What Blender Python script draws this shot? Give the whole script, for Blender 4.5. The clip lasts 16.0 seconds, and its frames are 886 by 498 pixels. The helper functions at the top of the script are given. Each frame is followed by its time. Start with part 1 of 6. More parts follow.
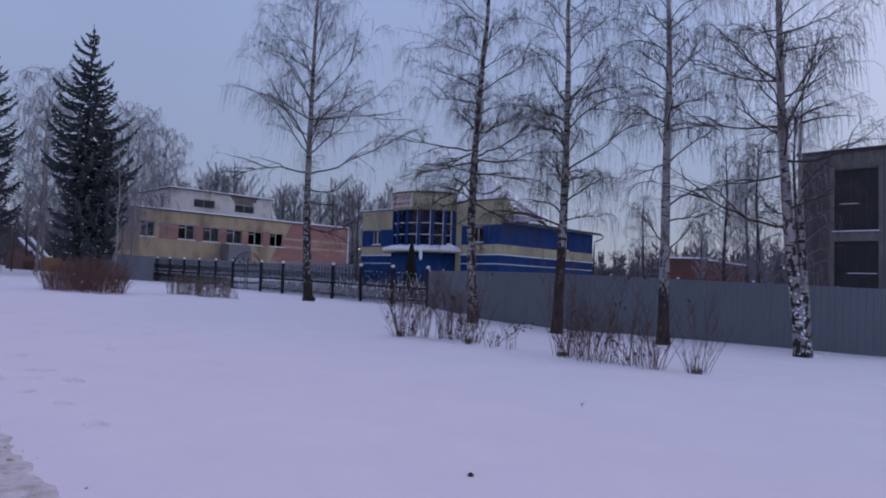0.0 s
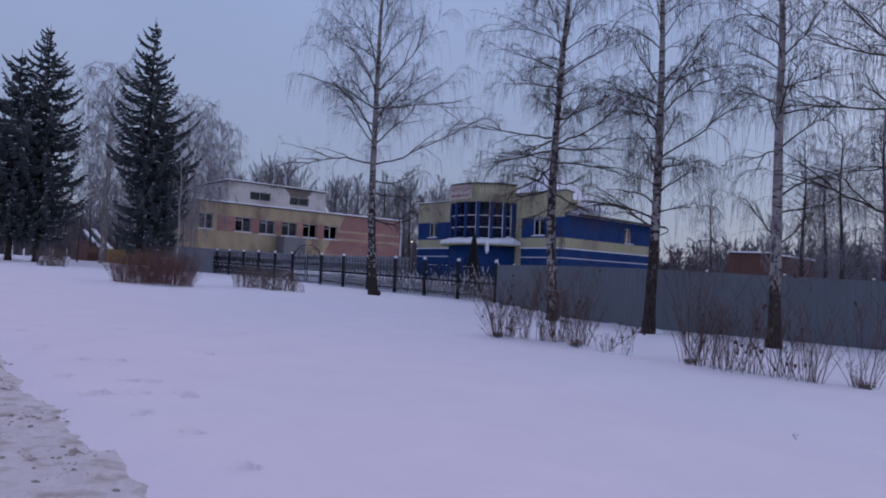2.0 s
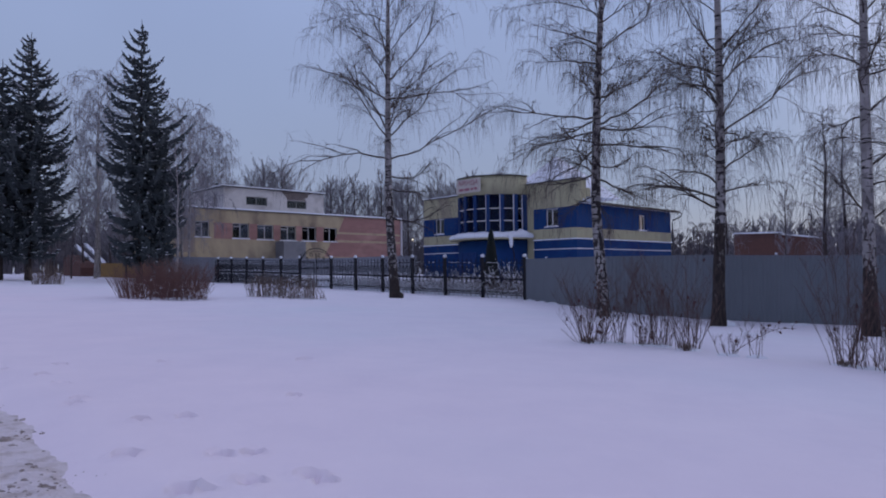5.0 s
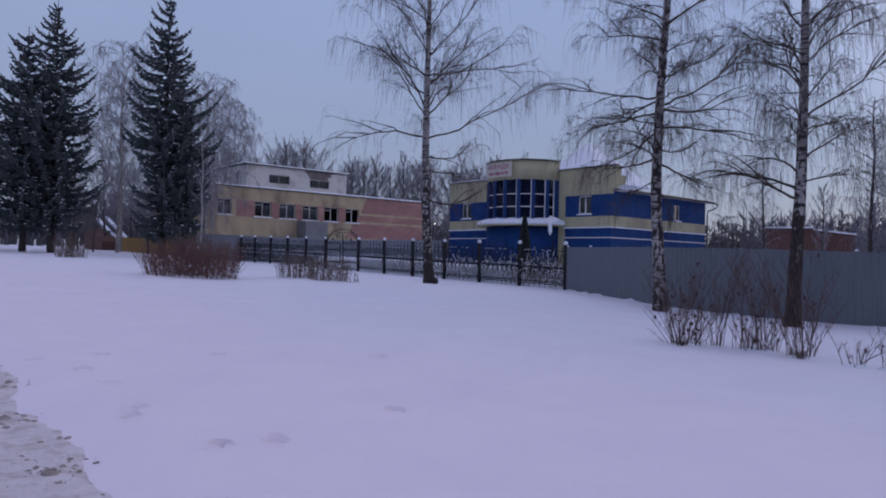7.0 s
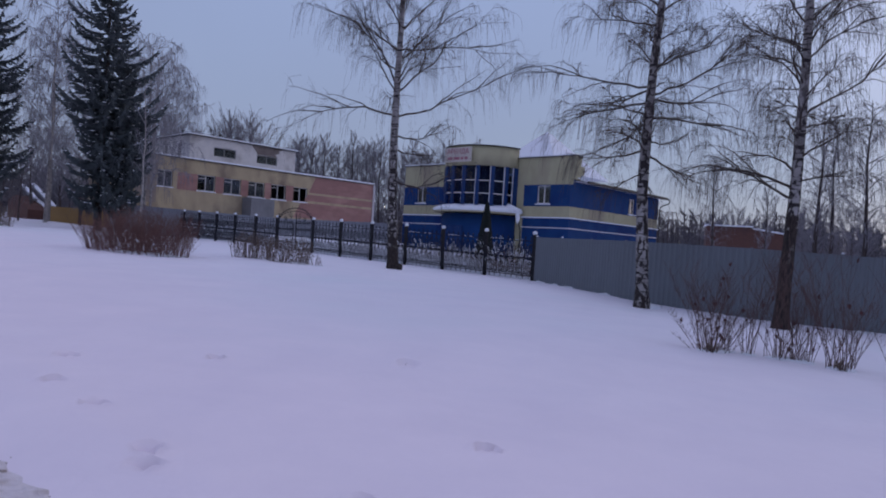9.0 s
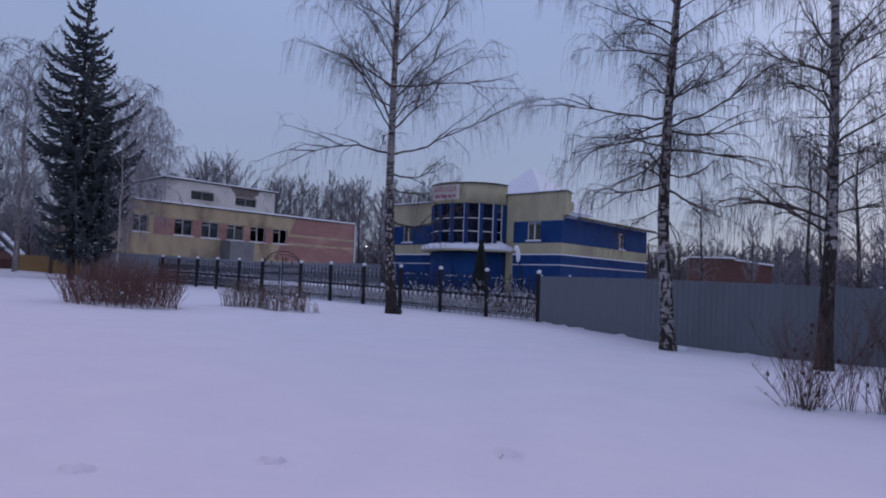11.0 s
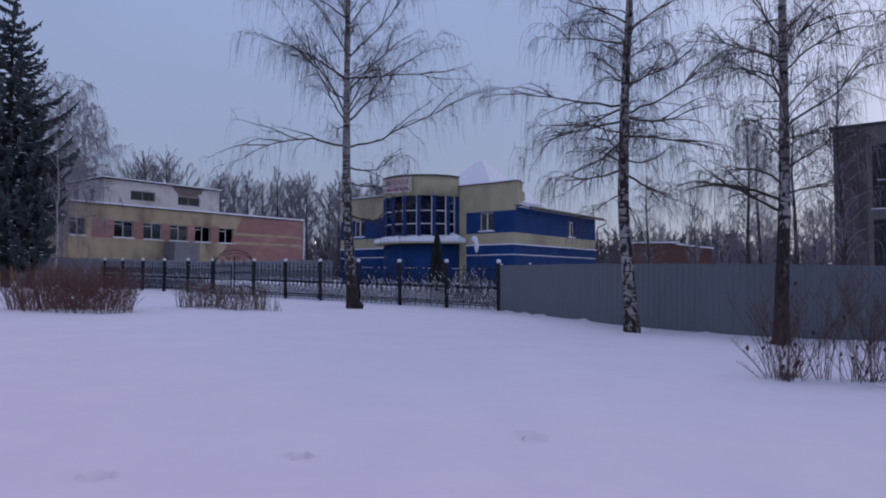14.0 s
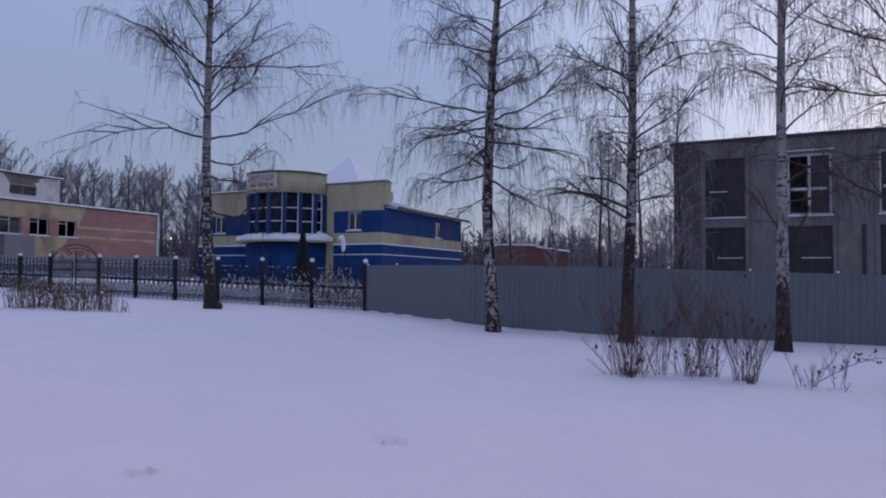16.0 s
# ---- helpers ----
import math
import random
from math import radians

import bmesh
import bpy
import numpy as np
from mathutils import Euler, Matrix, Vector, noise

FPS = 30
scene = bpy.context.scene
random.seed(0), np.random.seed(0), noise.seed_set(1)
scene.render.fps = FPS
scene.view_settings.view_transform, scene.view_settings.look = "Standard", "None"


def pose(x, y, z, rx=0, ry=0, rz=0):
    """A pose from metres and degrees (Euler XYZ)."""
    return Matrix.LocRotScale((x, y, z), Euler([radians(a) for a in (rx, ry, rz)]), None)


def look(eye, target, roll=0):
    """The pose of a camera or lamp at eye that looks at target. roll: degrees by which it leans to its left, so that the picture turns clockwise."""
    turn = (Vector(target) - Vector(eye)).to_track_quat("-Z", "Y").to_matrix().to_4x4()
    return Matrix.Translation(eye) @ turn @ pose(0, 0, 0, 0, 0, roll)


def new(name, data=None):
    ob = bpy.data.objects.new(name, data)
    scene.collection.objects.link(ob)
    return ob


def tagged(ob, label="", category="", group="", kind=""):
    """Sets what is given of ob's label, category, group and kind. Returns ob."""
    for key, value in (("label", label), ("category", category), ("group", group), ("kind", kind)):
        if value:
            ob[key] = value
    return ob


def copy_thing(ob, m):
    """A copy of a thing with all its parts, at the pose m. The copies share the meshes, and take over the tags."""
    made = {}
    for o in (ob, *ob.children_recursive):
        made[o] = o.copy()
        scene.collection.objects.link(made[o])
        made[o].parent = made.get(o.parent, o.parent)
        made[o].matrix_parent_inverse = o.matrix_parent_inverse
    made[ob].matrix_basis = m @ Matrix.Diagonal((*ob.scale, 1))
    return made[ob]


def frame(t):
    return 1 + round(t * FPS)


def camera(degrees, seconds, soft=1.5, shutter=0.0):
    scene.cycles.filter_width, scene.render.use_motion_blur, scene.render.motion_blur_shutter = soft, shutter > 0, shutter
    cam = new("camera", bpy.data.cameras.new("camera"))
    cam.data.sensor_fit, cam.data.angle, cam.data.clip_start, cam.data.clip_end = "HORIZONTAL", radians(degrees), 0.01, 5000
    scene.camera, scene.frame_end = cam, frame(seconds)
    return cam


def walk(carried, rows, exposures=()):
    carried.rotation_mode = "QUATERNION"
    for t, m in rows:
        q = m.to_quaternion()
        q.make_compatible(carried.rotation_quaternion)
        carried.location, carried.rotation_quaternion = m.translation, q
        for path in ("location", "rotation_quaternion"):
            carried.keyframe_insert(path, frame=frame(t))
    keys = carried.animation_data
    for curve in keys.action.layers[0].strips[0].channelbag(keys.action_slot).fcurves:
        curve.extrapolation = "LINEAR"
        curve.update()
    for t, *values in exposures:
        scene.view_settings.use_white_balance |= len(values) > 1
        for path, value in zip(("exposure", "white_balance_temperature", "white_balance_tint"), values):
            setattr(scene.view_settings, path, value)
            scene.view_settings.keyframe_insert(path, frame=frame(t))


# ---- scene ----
cam = camera(68.0, 16.0, soft=1.95)
METRES, EYE, TILT, LEAN, TURN = 10.5, 1.31, 1.75, -0.4, 5.0
ROWS = [
    (0.0, 0.0, 0.0, 0.0, -0.04, 1.28, -1.64),
    (0.5, -0.0346, 0.0282, 0.0025, 2.57, 2.06, -0.93),
    (1.0, -0.0619, 0.0532, 0.001, 3.62, 2.23, -1.58),
    (1.5, -0.0919, 0.0859, -0.0015, 3.81, 1.29, -1.69),
    (2.0, -0.1185, 0.1184, -0.0, 3.9, 0.54, -1.91),
    (2.5, -0.1525, 0.1512, 0.0016, 2.0, 0.31, -2.74),
    (3.0, -0.183, 0.1809, -0.0005, 3.47, 1.44, -0.69),
    (3.5, -0.2128, 0.2115, -0.0007, 5.01, 3.02, -1.72),
    (4.0, -0.2372, 0.2459, 0.002, 3.66, 3.11, -1.92),
    (4.5, -0.2572, 0.276, 0.0077, 4.22, 3.46, -1.27),
    (5.0, -0.2862, 0.3039, 0.0007, 3.17, 0.26, 1.01),
    (7.5, -0.423, 0.4572, -0.0004, 4.36, -1.31, -1.25),
    (8.0, -0.4537, 0.4856, -0.0014, -0.05, -2.12, -1.26),
    (8.5, -0.4809, 0.516, -0.0022, -0.23, -3.74, 0.46),
    (9.0, -0.5089, 0.5446, -0.0016, -0.59, -2.25, -3.25),
    (11.5, -0.6368, 0.6863, 0.0091, -4.05, 1.78, -0.85),
    (12.0, -0.6587, 0.6848, 0.0057, -5.44, 2.5, -0.36),
    (12.5, -0.6622, 0.6853, 0.0071, -2.47, 1.02, 2.1),
    (13.0, -0.663, 0.6859, 0.0042, 0.76, 0.36, 1.74),
    (13.5, -0.6627, 0.6869, 0.003, 0.02, 0.43, 0.76),
    (14.0, -0.6641, 0.6871, 0.0002, -7.36, 0.62, 0.16),
    (14.5, -0.6601, 0.6888, 0.0038, -14.75, 0.65, -0.26),
    (15.0, -0.6595, 0.689, 0.0044, -15.59, 0.65, -0.57),
    (15.5, -0.6597, 0.6902, 0.0035, -16.63, 0.63, -0.79),
    (16.0, -0.6593, 0.6905, 0.0029, -18.84, 0.63, -0.72),
]
walk(cam, [(t, pose(0, 0, EYE, TILT, LEAN, TURN) @ pose(METRES * x, METRES * y, METRES * z, 90 + pitch, roll, yaw)) for t, x, y, z, yaw, pitch, roll in ROWS])

# ---------- world, sun, exposure ----------
world = bpy.data.worlds.new("dusk_overcast")
scene.world = world
world.use_nodes = True
wn, wl = world.node_tree.nodes, world.node_tree.links
wn.clear()
w_out, w_bg = wn.new("ShaderNodeOutputWorld"), wn.new("ShaderNodeBackground")
w_bg2 = wn.new("ShaderNodeBackground")
w_add = wn.new("ShaderNodeAddShader")
w_sky = wn.new("ShaderNodeTexSky")
w_sky.sky_type, w_sky.sun_disc = "NISHITA", False
w_sky.sun_elevation, w_sky.sun_rotation = radians(10.0), radians(62.0)
w_bg2.inputs["Strength"].default_value = 0.02
wl.new(w_sky.outputs[0], w_bg2.inputs["Color"])
w_co, w_sep = wn.new("ShaderNodeTexCoord"), wn.new("ShaderNodeSeparateXYZ")
wl.new(w_co.outputs["Generated"], w_sep.inputs[0])
w_ramp = wn.new("ShaderNodeValToRGB")
els = w_ramp.color_ramp.elements
els[0].position, els[0].color = 0.0, (0.234, 0.268, 0.392, 1)
els[1].position, els[1].color = 1.0, (0.49, 0.46, 0.70, 1)
e = els.new(0.12)
e.color = (0.244, 0.289, 0.448, 1)
e = els.new(0.42)
e.color = (0.283, 0.354, 0.592, 1)
wl.new(w_sep.outputs["Z"], w_ramp.inputs[0])
# the cloud layer is brighter towards the low sun
w_dot = wn.new("ShaderNodeVectorMath")
w_dot.operation = "DOT_PRODUCT"
w_dot.inputs[1].default_value = (0.78, 0.40, 0.48)
wl.new(w_co.outputs["Generated"], w_dot.inputs[0])
w_map = wn.new("ShaderNodeMapRange")
w_map.inputs["From Min"].default_value, w_map.inputs["From Max"].default_value = 0.72, 1.0
w_map.inputs["To Min"].default_value, w_map.inputs["To Max"].default_value = 0.0, 0.9
wl.new(w_dot.outputs["Value"], w_map.inputs["Value"])
w_mix = wn.new("ShaderNodeMix")
w_mix.data_type = "RGBA"
w_mix.inputs["B"].default_value = (0.67, 0.70, 0.93, 1)
wl.new(w_map.outputs[0], w_mix.inputs["Factor"])
wl.new(w_ramp.outputs[0], w_mix.inputs["A"])
# soft cloud mottling
w_noise = wn.new("ShaderNodeTexNoise")
w_noise.inputs["Scale"].default_value, w_noise.inputs["Detail"].default_value = 2.2, 4
wl.new(w_co.outputs["Generated"], w_noise.inputs["Vector"])
w_nr = wn.new("ShaderNodeMapRange")
w_nr.inputs["To Min"].default_value, w_nr.inputs["To Max"].default_value = 0.9, 1.1
wl.new(w_noise.outputs[0], w_nr.inputs["Value"])
wl.new(w_nr.outputs[0], w_bg.inputs["Strength"])
wl.new(w_mix.outputs["Result"], w_bg.inputs["Color"])
wl.new(w_bg.outputs[0], w_add.inputs[0])
wl.new(w_bg2.outputs[0], w_add.inputs[1])
wl.new(w_add.outputs[0], w_out.inputs[0])

sun_data = bpy.data.lights.new("sun", "SUN")
sun_data.energy, sun_data.angle, sun_data.color = 0.12, radians(25), (1.0, 0.86, 0.9)
sun = new("sun", sun_data)
sun.matrix_world = look((40, 25, 12), (0, 0, 0))

# ---------- materials ----------


def mat(name, c1, c2=None, scale=3.0, rough=0.8, metal=0.0, bump=0.0, bump_scale=None, stain=None, stain_scale=0.6, stretch=(1, 1, 1), spec=0.3):
    """A surface with a fine and a broad variation and a fine relief."""
    m = bpy.data.materials.new(name)
    m.use_nodes = True
    nt = m.node_tree
    N, L = nt.nodes, nt.links
    b = N["Principled BSDF"]
    b.inputs["Roughness"].default_value, b.inputs["Metallic"].default_value = rough, metal
    b.inputs["Specular IOR Level"].default_value = spec
    co, mp = N.new("ShaderNodeTexCoord"), N.new("ShaderNodeMapping")
    mp.inputs["Scale"].default_value = stretch
    L.new(co.outputs["Object"], mp.inputs["Vector"])
    c2 = c2 or tuple(v * 0.75 for v in c1)
    n1 = N.new("ShaderNodeTexNoise")
    n1.inputs["Scale"].default_value, n1.inputs["Detail"].default_value, n1.inputs["Roughness"].default_value = scale, 6, 0.65
    L.new(mp.outputs[0], n1.inputs["Vector"])
    mx = N.new("ShaderNodeMix")
    mx.data_type = "RGBA"
    mx.inputs["A"].default_value, mx.inputs["B"].default_value = (*c1, 1), (*c2, 1)
    r1 = N.new("ShaderNodeMapRange")
    r1.inputs["From Min"].default_value, r1.inputs["From Max"].default_value = 0.35, 0.68
    L.new(n1.outputs[0], r1.inputs["Value"])
    L.new(r1.outputs[0], mx.inputs["Factor"])
    col = mx.outputs["Result"]
    if stain:
        n2 = N.new("ShaderNodeTexNoise")
        n2.inputs["Scale"].default_value, n2.inputs["Detail"].default_value = stain_scale, 5
        L.new(mp.outputs[0], n2.inputs["Vector"])
        r2 = N.new("ShaderNodeMapRange")
        r2.inputs["From Min"].default_value, r2.inputs["From Max"].default_value = 0.5, 0.72
        L.new(n2.outputs[0], r2.inputs["Value"])
        m2 = N.new("ShaderNodeMix")
        m2.data_type = "RGBA"
        m2.inputs["B"].default_value = (*stain, 1)
        L.new(col, m2.inputs["A"])
        L.new(r2.outputs[0], m2.inputs["Factor"])
        col = m2.outputs["Result"]
    L.new(col, b.inputs["Base Color"])
    if bump:
        n3 = N.new("ShaderNodeTexNoise")
        n3.inputs["Scale"].default_value, n3.inputs["Detail"].default_value = bump_scale or scale * 4, 5
        L.new(mp.outputs[0], n3.inputs["Vector"])
        bp = N.new("ShaderNodeBump")
        bp.inputs["Strength"].default_value, bp.inputs["Distance"].default_value = bump, 0.05
        L.new(n3.outputs[0], bp.inputs["Height"])
        L.new(bp.outputs[0], b.inputs["Normal"])
    return m


def birch_bark(name, dark_to, seed, pale=0.0, mottle_to=30.0):
    """White birch bark with black lenticels and patches; the old bark near the root is rough and dark."""
    m = bpy.data.materials.new(name)
    m.use_nodes = True
    N, L = m.node_tree.nodes, m.node_tree.links
    b = N["Principled BSDF"]
    b.inputs["Roughness"].default_value, b.inputs["Specular IOR Level"].default_value = 0.85, 0.2
    co, sep = N.new("ShaderNodeTexCoord"), N.new("ShaderNodeSeparateXYZ")
    L.new(co.outputs["Object"], sep.inputs[0])

    def noise_of(scale, stretch, detail=4):
        mp, n = N.new("ShaderNodeMapping"), N.new("ShaderNodeTexNoise")
        mp.inputs["Scale"].default_value, mp.inputs["Location"].default_value = stretch, (seed * 3.1, seed, seed * 1.7)
        n.inputs["Scale"].default_value, n.inputs["Detail"].default_value = scale, detail
        L.new(co.outputs["Object"], mp.inputs["Vector"])
        L.new(mp.outputs[0], n.inputs["Vector"])
        return n.outputs[0]

    def step(v, lo, hi, a=0.0, z=1.0):
        r = N.new("ShaderNodeMapRange")
        for k, x in zip(("From Min", "From Max", "To Min", "To Max"), (lo, hi, a, z)):
            r.inputs[k].default_value = x
        L.new(v, r.inputs["Value"])
        return r.outputs[0]

    def math_of(op, a, c):
        n = N.new("ShaderNodeMath")
        n.operation = op
        for k, x in enumerate((a, c)):
            if isinstance(x, float):
                n.inputs[k].default_value = x
            else:
                L.new(x, n.inputs[k])
        return n.outputs[0]

    def mix_of(f, a, c):
        n = N.new("ShaderNodeMix")
        n.data_type = "RGBA"
        L.new(f, n.inputs["Factor"])
        for k, x in (("A", a), ("B", c)):
            if isinstance(x, tuple):
                n.inputs[k].default_value = (*x, 1)
            else:
                L.new(x, n.inputs[k])
        return n.outputs["Result"]

    white = mix_of(step(noise_of(2.0, (1, 1, 1)), 0.35, 0.65), (0.37, 0.35, 0.345), (0.20, 0.187, 0.185))
    bars = step(noise_of(2.2, (1.2, 1.2, 6.5)), 0.55 + pale, 0.60 + pale)
    patches = step(noise_of(5.4, (1.5, 1.5, 0.8), 6), 0.49 + pale, 0.54 + pale)
    patches = math_of("MULTIPLY", patches, step(sep.outputs["Z"], mottle_to - 1.0, mottle_to + 1.5, 1.0, 0.12))
    col = mix_of(math_of("MAXIMUM", bars, patches), white, (0.035, 0.03, 0.03))
    old = math_of("ADD", step(sep.outputs["Z"], dark_to - 0.5, dark_to + 0.6, 1.0, 0.0), step(noise_of(3.0, (2.5, 2.5, 1.1)), 0.35, 0.65, -0.45, 0.35))
    col = mix_of(step(old, 0.45, 0.6), col, mix_of(step(noise_of(7, (3, 3, 0.6)), 0.4, 0.6), (0.055, 0.042, 0.038), (0.022, 0.018, 0.018)))
    L.new(col, b.inputs["Base Color"])
    bp = N.new("ShaderNodeBump")
    bp.inputs["Strength"].default_value, bp.inputs["Distance"].default_value = 0.6, 0.05
    L.new(noise_of(9, (2.0, 2.0, 0.8)), bp.inputs["Height"])
    L.new(bp.outputs[0], b.inputs["Normal"])
    return m


def glass(name, tint, ior=1.45):
    m = bpy.data.materials.new(name)
    m.use_nodes = True
    b = m.node_tree.nodes["Principled BSDF"]
    b.inputs["Base Color"].default_value = (*tint, 1)
    b.inputs["Roughness"].default_value, b.inputs["Transmission Weight"].default_value, b.inputs["IOR"].default_value = 0.04, 1.0, ior
    return m


SNOW = mat("snow", (0.865, 0.785, 0.845), (0.815, 0.742, 0.812), 0.8, 0.75, bump=0.4, bump_scale=3.0, stain=(0.80, 0.765, 0.82), stain_scale=0.15)


def near_pink_cast(m):
    """Paints a pinkish cast of the light into near snow; it fades over the verge."""
    N, L = m.node_tree.nodes, m.node_tree.links
    b = N["Principled BSDF"]
    old = b.inputs["Base Color"].links[0].from_socket
    co, dot, n = N.new("ShaderNodeTexCoord"), N.new("ShaderNodeVectorMath"), N.new("ShaderNodeTexNoise")
    dot.operation, dot.inputs[1].default_value = "DOT_PRODUCT", (0.636, 0.772, 0)
    n.inputs["Scale"].default_value, n.inputs["Detail"].default_value = 0.16, 3
    L.new(co.outputs["Object"], dot.inputs[0])
    L.new(co.outputs["Object"], n.inputs["Vector"])
    ad, r, mx = N.new("ShaderNodeMath"), N.new("ShaderNodeMapRange"), N.new("ShaderNodeMix")
    ad.operation, ad.inputs[1].default_value = "MULTIPLY_ADD", 9.0
    L.new(n.outputs[0], ad.inputs[0])
    L.new(dot.outputs["Value"], ad.inputs[2])
    for k, v in zip(("From Min", "From Max", "To Min", "To Max"), (7.0, 17.0, 0.0, 1.0)):
        r.inputs[k].default_value = v
    L.new(ad.outputs[0], r.inputs["Value"])
    mx.data_type, mx.blend_type = "RGBA", "MULTIPLY"
    mx.inputs["B"].default_value = (0.905, 0.995, 1.01, 1)
    L.new(r.outputs[0], mx.inputs["Factor"])
    L.new(old, mx.inputs["A"])
    L.new(mx.outputs["Result"], b.inputs["Base Color"])


near_pink_cast(SNOW)
SNOWCAP = mat("snow_cap", (0.79, 0.83, 0.89), (0.73, 0.77, 0.85), 3.0, 0.75, bump=0.3, bump_scale=14)
ROADSNOW = mat("dirty_packed_snow", (0.74, 0.69, 0.715), (0.64, 0.585, 0.585), 7.5, 0.8, bump=0.9, bump_scale=19, stain=(0.47, 0.41, 0.38), stain_scale=6.5)
TWIG = mat("birch_twig", (0.07, 0.056, 0.056), (0.046, 0.037, 0.04), 4, 0.8)
LIMB = mat("birch_limb", (0.075, 0.058, 0.053), (0.04, 0.032, 0.032), 5, 0.85, bump=0.3)
# paler and bluer than TWIG: distance haze is put into the colour
FARTWIG = mat("hazed_bare_twig", (0.235, 0.228, 0.25), (0.162, 0.157, 0.175), 2, 0.9)
NEEDLE = mat("spruce_needles", (0.078, 0.094, 0.099), (0.038, 0.049, 0.055), 1.2, 0.7, bump=0.2)
NEEDLE2 = mat("thuja_foliage", (0.010, 0.016, 0.014), (0.006, 0.010, 0.010), 4, 0.8)
DARKBARK = mat("spruce_bark", (0.055, 0.043, 0.038), (0.03, 0.024, 0.022), 4, 0.9, bump=0.5)
REDSTEM = mat("reddish_stem", (0.185, 0.096, 0.08), (0.105, 0.06, 0.054), 3, 0.8)
GREYSTEM = mat("grey_brown_stem", (0.19, 0.145, 0.12), (0.10, 0.075, 0.065), 3, 0.85)
DRYLEAF = mat("dry_leaf", (0.095, 0.04, 0.038), (0.05, 0.025, 0.025), 6, 0.8)
IRON = mat("black_iron", (0.017, 0.017, 0.022), (0.010, 0.010, 0.014), 6, 0.5, metal=0.3)
SHEET = mat("grey_profiled_sheet", (0.162, 0.182, 0.205), (0.142, 0.159, 0.181), 0.9, 0.55, metal=0.1, bump=0.1, stain=(0.130, 0.142, 0.165), stain_scale=0.35, stretch=(1, 1, 0.35))
CREAM = mat("cream_plaster", (0.425, 0.40, 0.262), (0.36, 0.337, 0.22), 1.2, 0.9, bump=0.2, stain=(0.29, 0.255, 0.19), stain_scale=0.35, stretch=(1, 1, 0.5))
BLUE = mat("blue_cladding", (0.013, 0.052, 0.168), (0.010, 0.041, 0.138), 0.8, 0.75, bump=0.08, stain=(0.010, 0.030, 0.13), stain_scale=0.4, spec=0.12)
NAVY = mat("navy_metal_frame", (0.012, 0.042, 0.145), (0.010, 0.034, 0.12), 2, 0.6, spec=0.2)
WHITE = mat("white_plastic", (0.72, 0.72, 0.74), (0.62, 0.62, 0.65), 2, 0.5)
GLASS = glass("dark_window_glass", (0.42, 0.48, 0.55))
BAYGLASS = glass("navy_window_glass", (0.30, 0.42, 0.68), 1.22)
# room shade painted as a dark blue, for the sheet behind the bay panes
BLUELINING = mat("dark_blue_lining", (0.016, 0.026, 0.06), (0.010, 0.015, 0.035), 1.5, 0.9)
# opaque panes; the gloom of the rooms behind is put into their colour
DARKPANE = mat("opaque_dark_pane", (0.036, 0.036, 0.039), (0.022, 0.022, 0.025), 0.8, 0.5, spec=0.25)
DUSTY = mat("dusty_concrete_interior", (0.24, 0.235, 0.235), (0.16, 0.155, 0.16), 1.2, 0.9, stain=(0.10, 0.10, 0.10))
DARKROOM = mat("dark_interior", (0.03, 0.03, 0.035), (0.02, 0.02, 0.025), 1, 0.9)
YELLOW = mat("faded_yellow_plaster", (0.43, 0.355, 0.23), (0.34, 0.28, 0.19), 0.9, 0.9, bump=0.25, stain=(0.20, 0.158, 0.122), stain_scale=0.45, stretch=(1, 1, 0.6))
PINK = mat("faded_pink_red_paint", (0.315, 0.172, 0.155), (0.25, 0.142, 0.13), 1.1, 0.9, bump=0.25, stain=(0.41, 0.25, 0.215), stain_scale=0.5, stretch=(0.6, 1, 1.5))
WHITEBRICK = mat("whitewashed_brick", (0.60, 0.58, 0.56), (0.50, 0.49, 0.48), 2, 0.9, bump=0.4, stain=(0.30, 0.275, 0.26), stain_scale=0.55)
SMOKED = mat("smoke_greyed_plaster", (0.27, 0.225, 0.19), (0.20, 0.165, 0.15), 0.9, 0.9, bump=0.25, stain=(0.34, 0.28, 0.2), stain_scale=0.5)
SOOT = mat("sooted_wall", (0.13, 0.11, 0.105), (0.20, 0.17, 0.155), 2, 0.9)
CONCRETE = mat("grey_concrete_panel", (0.18, 0.176, 0.166), (0.125, 0.122, 0.118), 1.6, 0.9, bump=0.5, stain=(0.12, 0.113, 0.115), stain_scale=0.4, stretch=(1, 1, 0.45))
DARKBRICK = mat("dark_brick_pier", (0.105, 0.092, 0.092), (0.088, 0.076, 0.078), 3, 0.9, bump=0.4)
BRICK = mat("red_brick", (0.125, 0.062, 0.05), (0.10, 0.052, 0.044), 2, 0.9, bump=0.4, stain=(0.085, 0.05, 0.045), stain_scale=0.4)
FASCIA = mat("dark_fascia", (0.045, 0.045, 0.05), (0.03, 0.03, 0.035), 3, 0.5, metal=0.2)
GREYPAINT = mat("grey_painted_metal", (0.20, 0.205, 0.22), (0.15, 0.155, 0.17), 1.5, 0.6)
OCHRE = mat("ochre_boards", (0.31, 0.19, 0.06), (0.22, 0.13, 0.05), 1.5, 0.85, bump=0.3, stretch=(3, 3, 0.6))
SIGNWHITE = mat("pale_sign_board", (0.52, 0.48, 0.43), (0.45, 0.415, 0.38), 2, 0.6)
SIGNRED = mat("crimson_lettering", (0.34, 0.125, 0.17), (0.28, 0.10, 0.14), 3, 0.6)

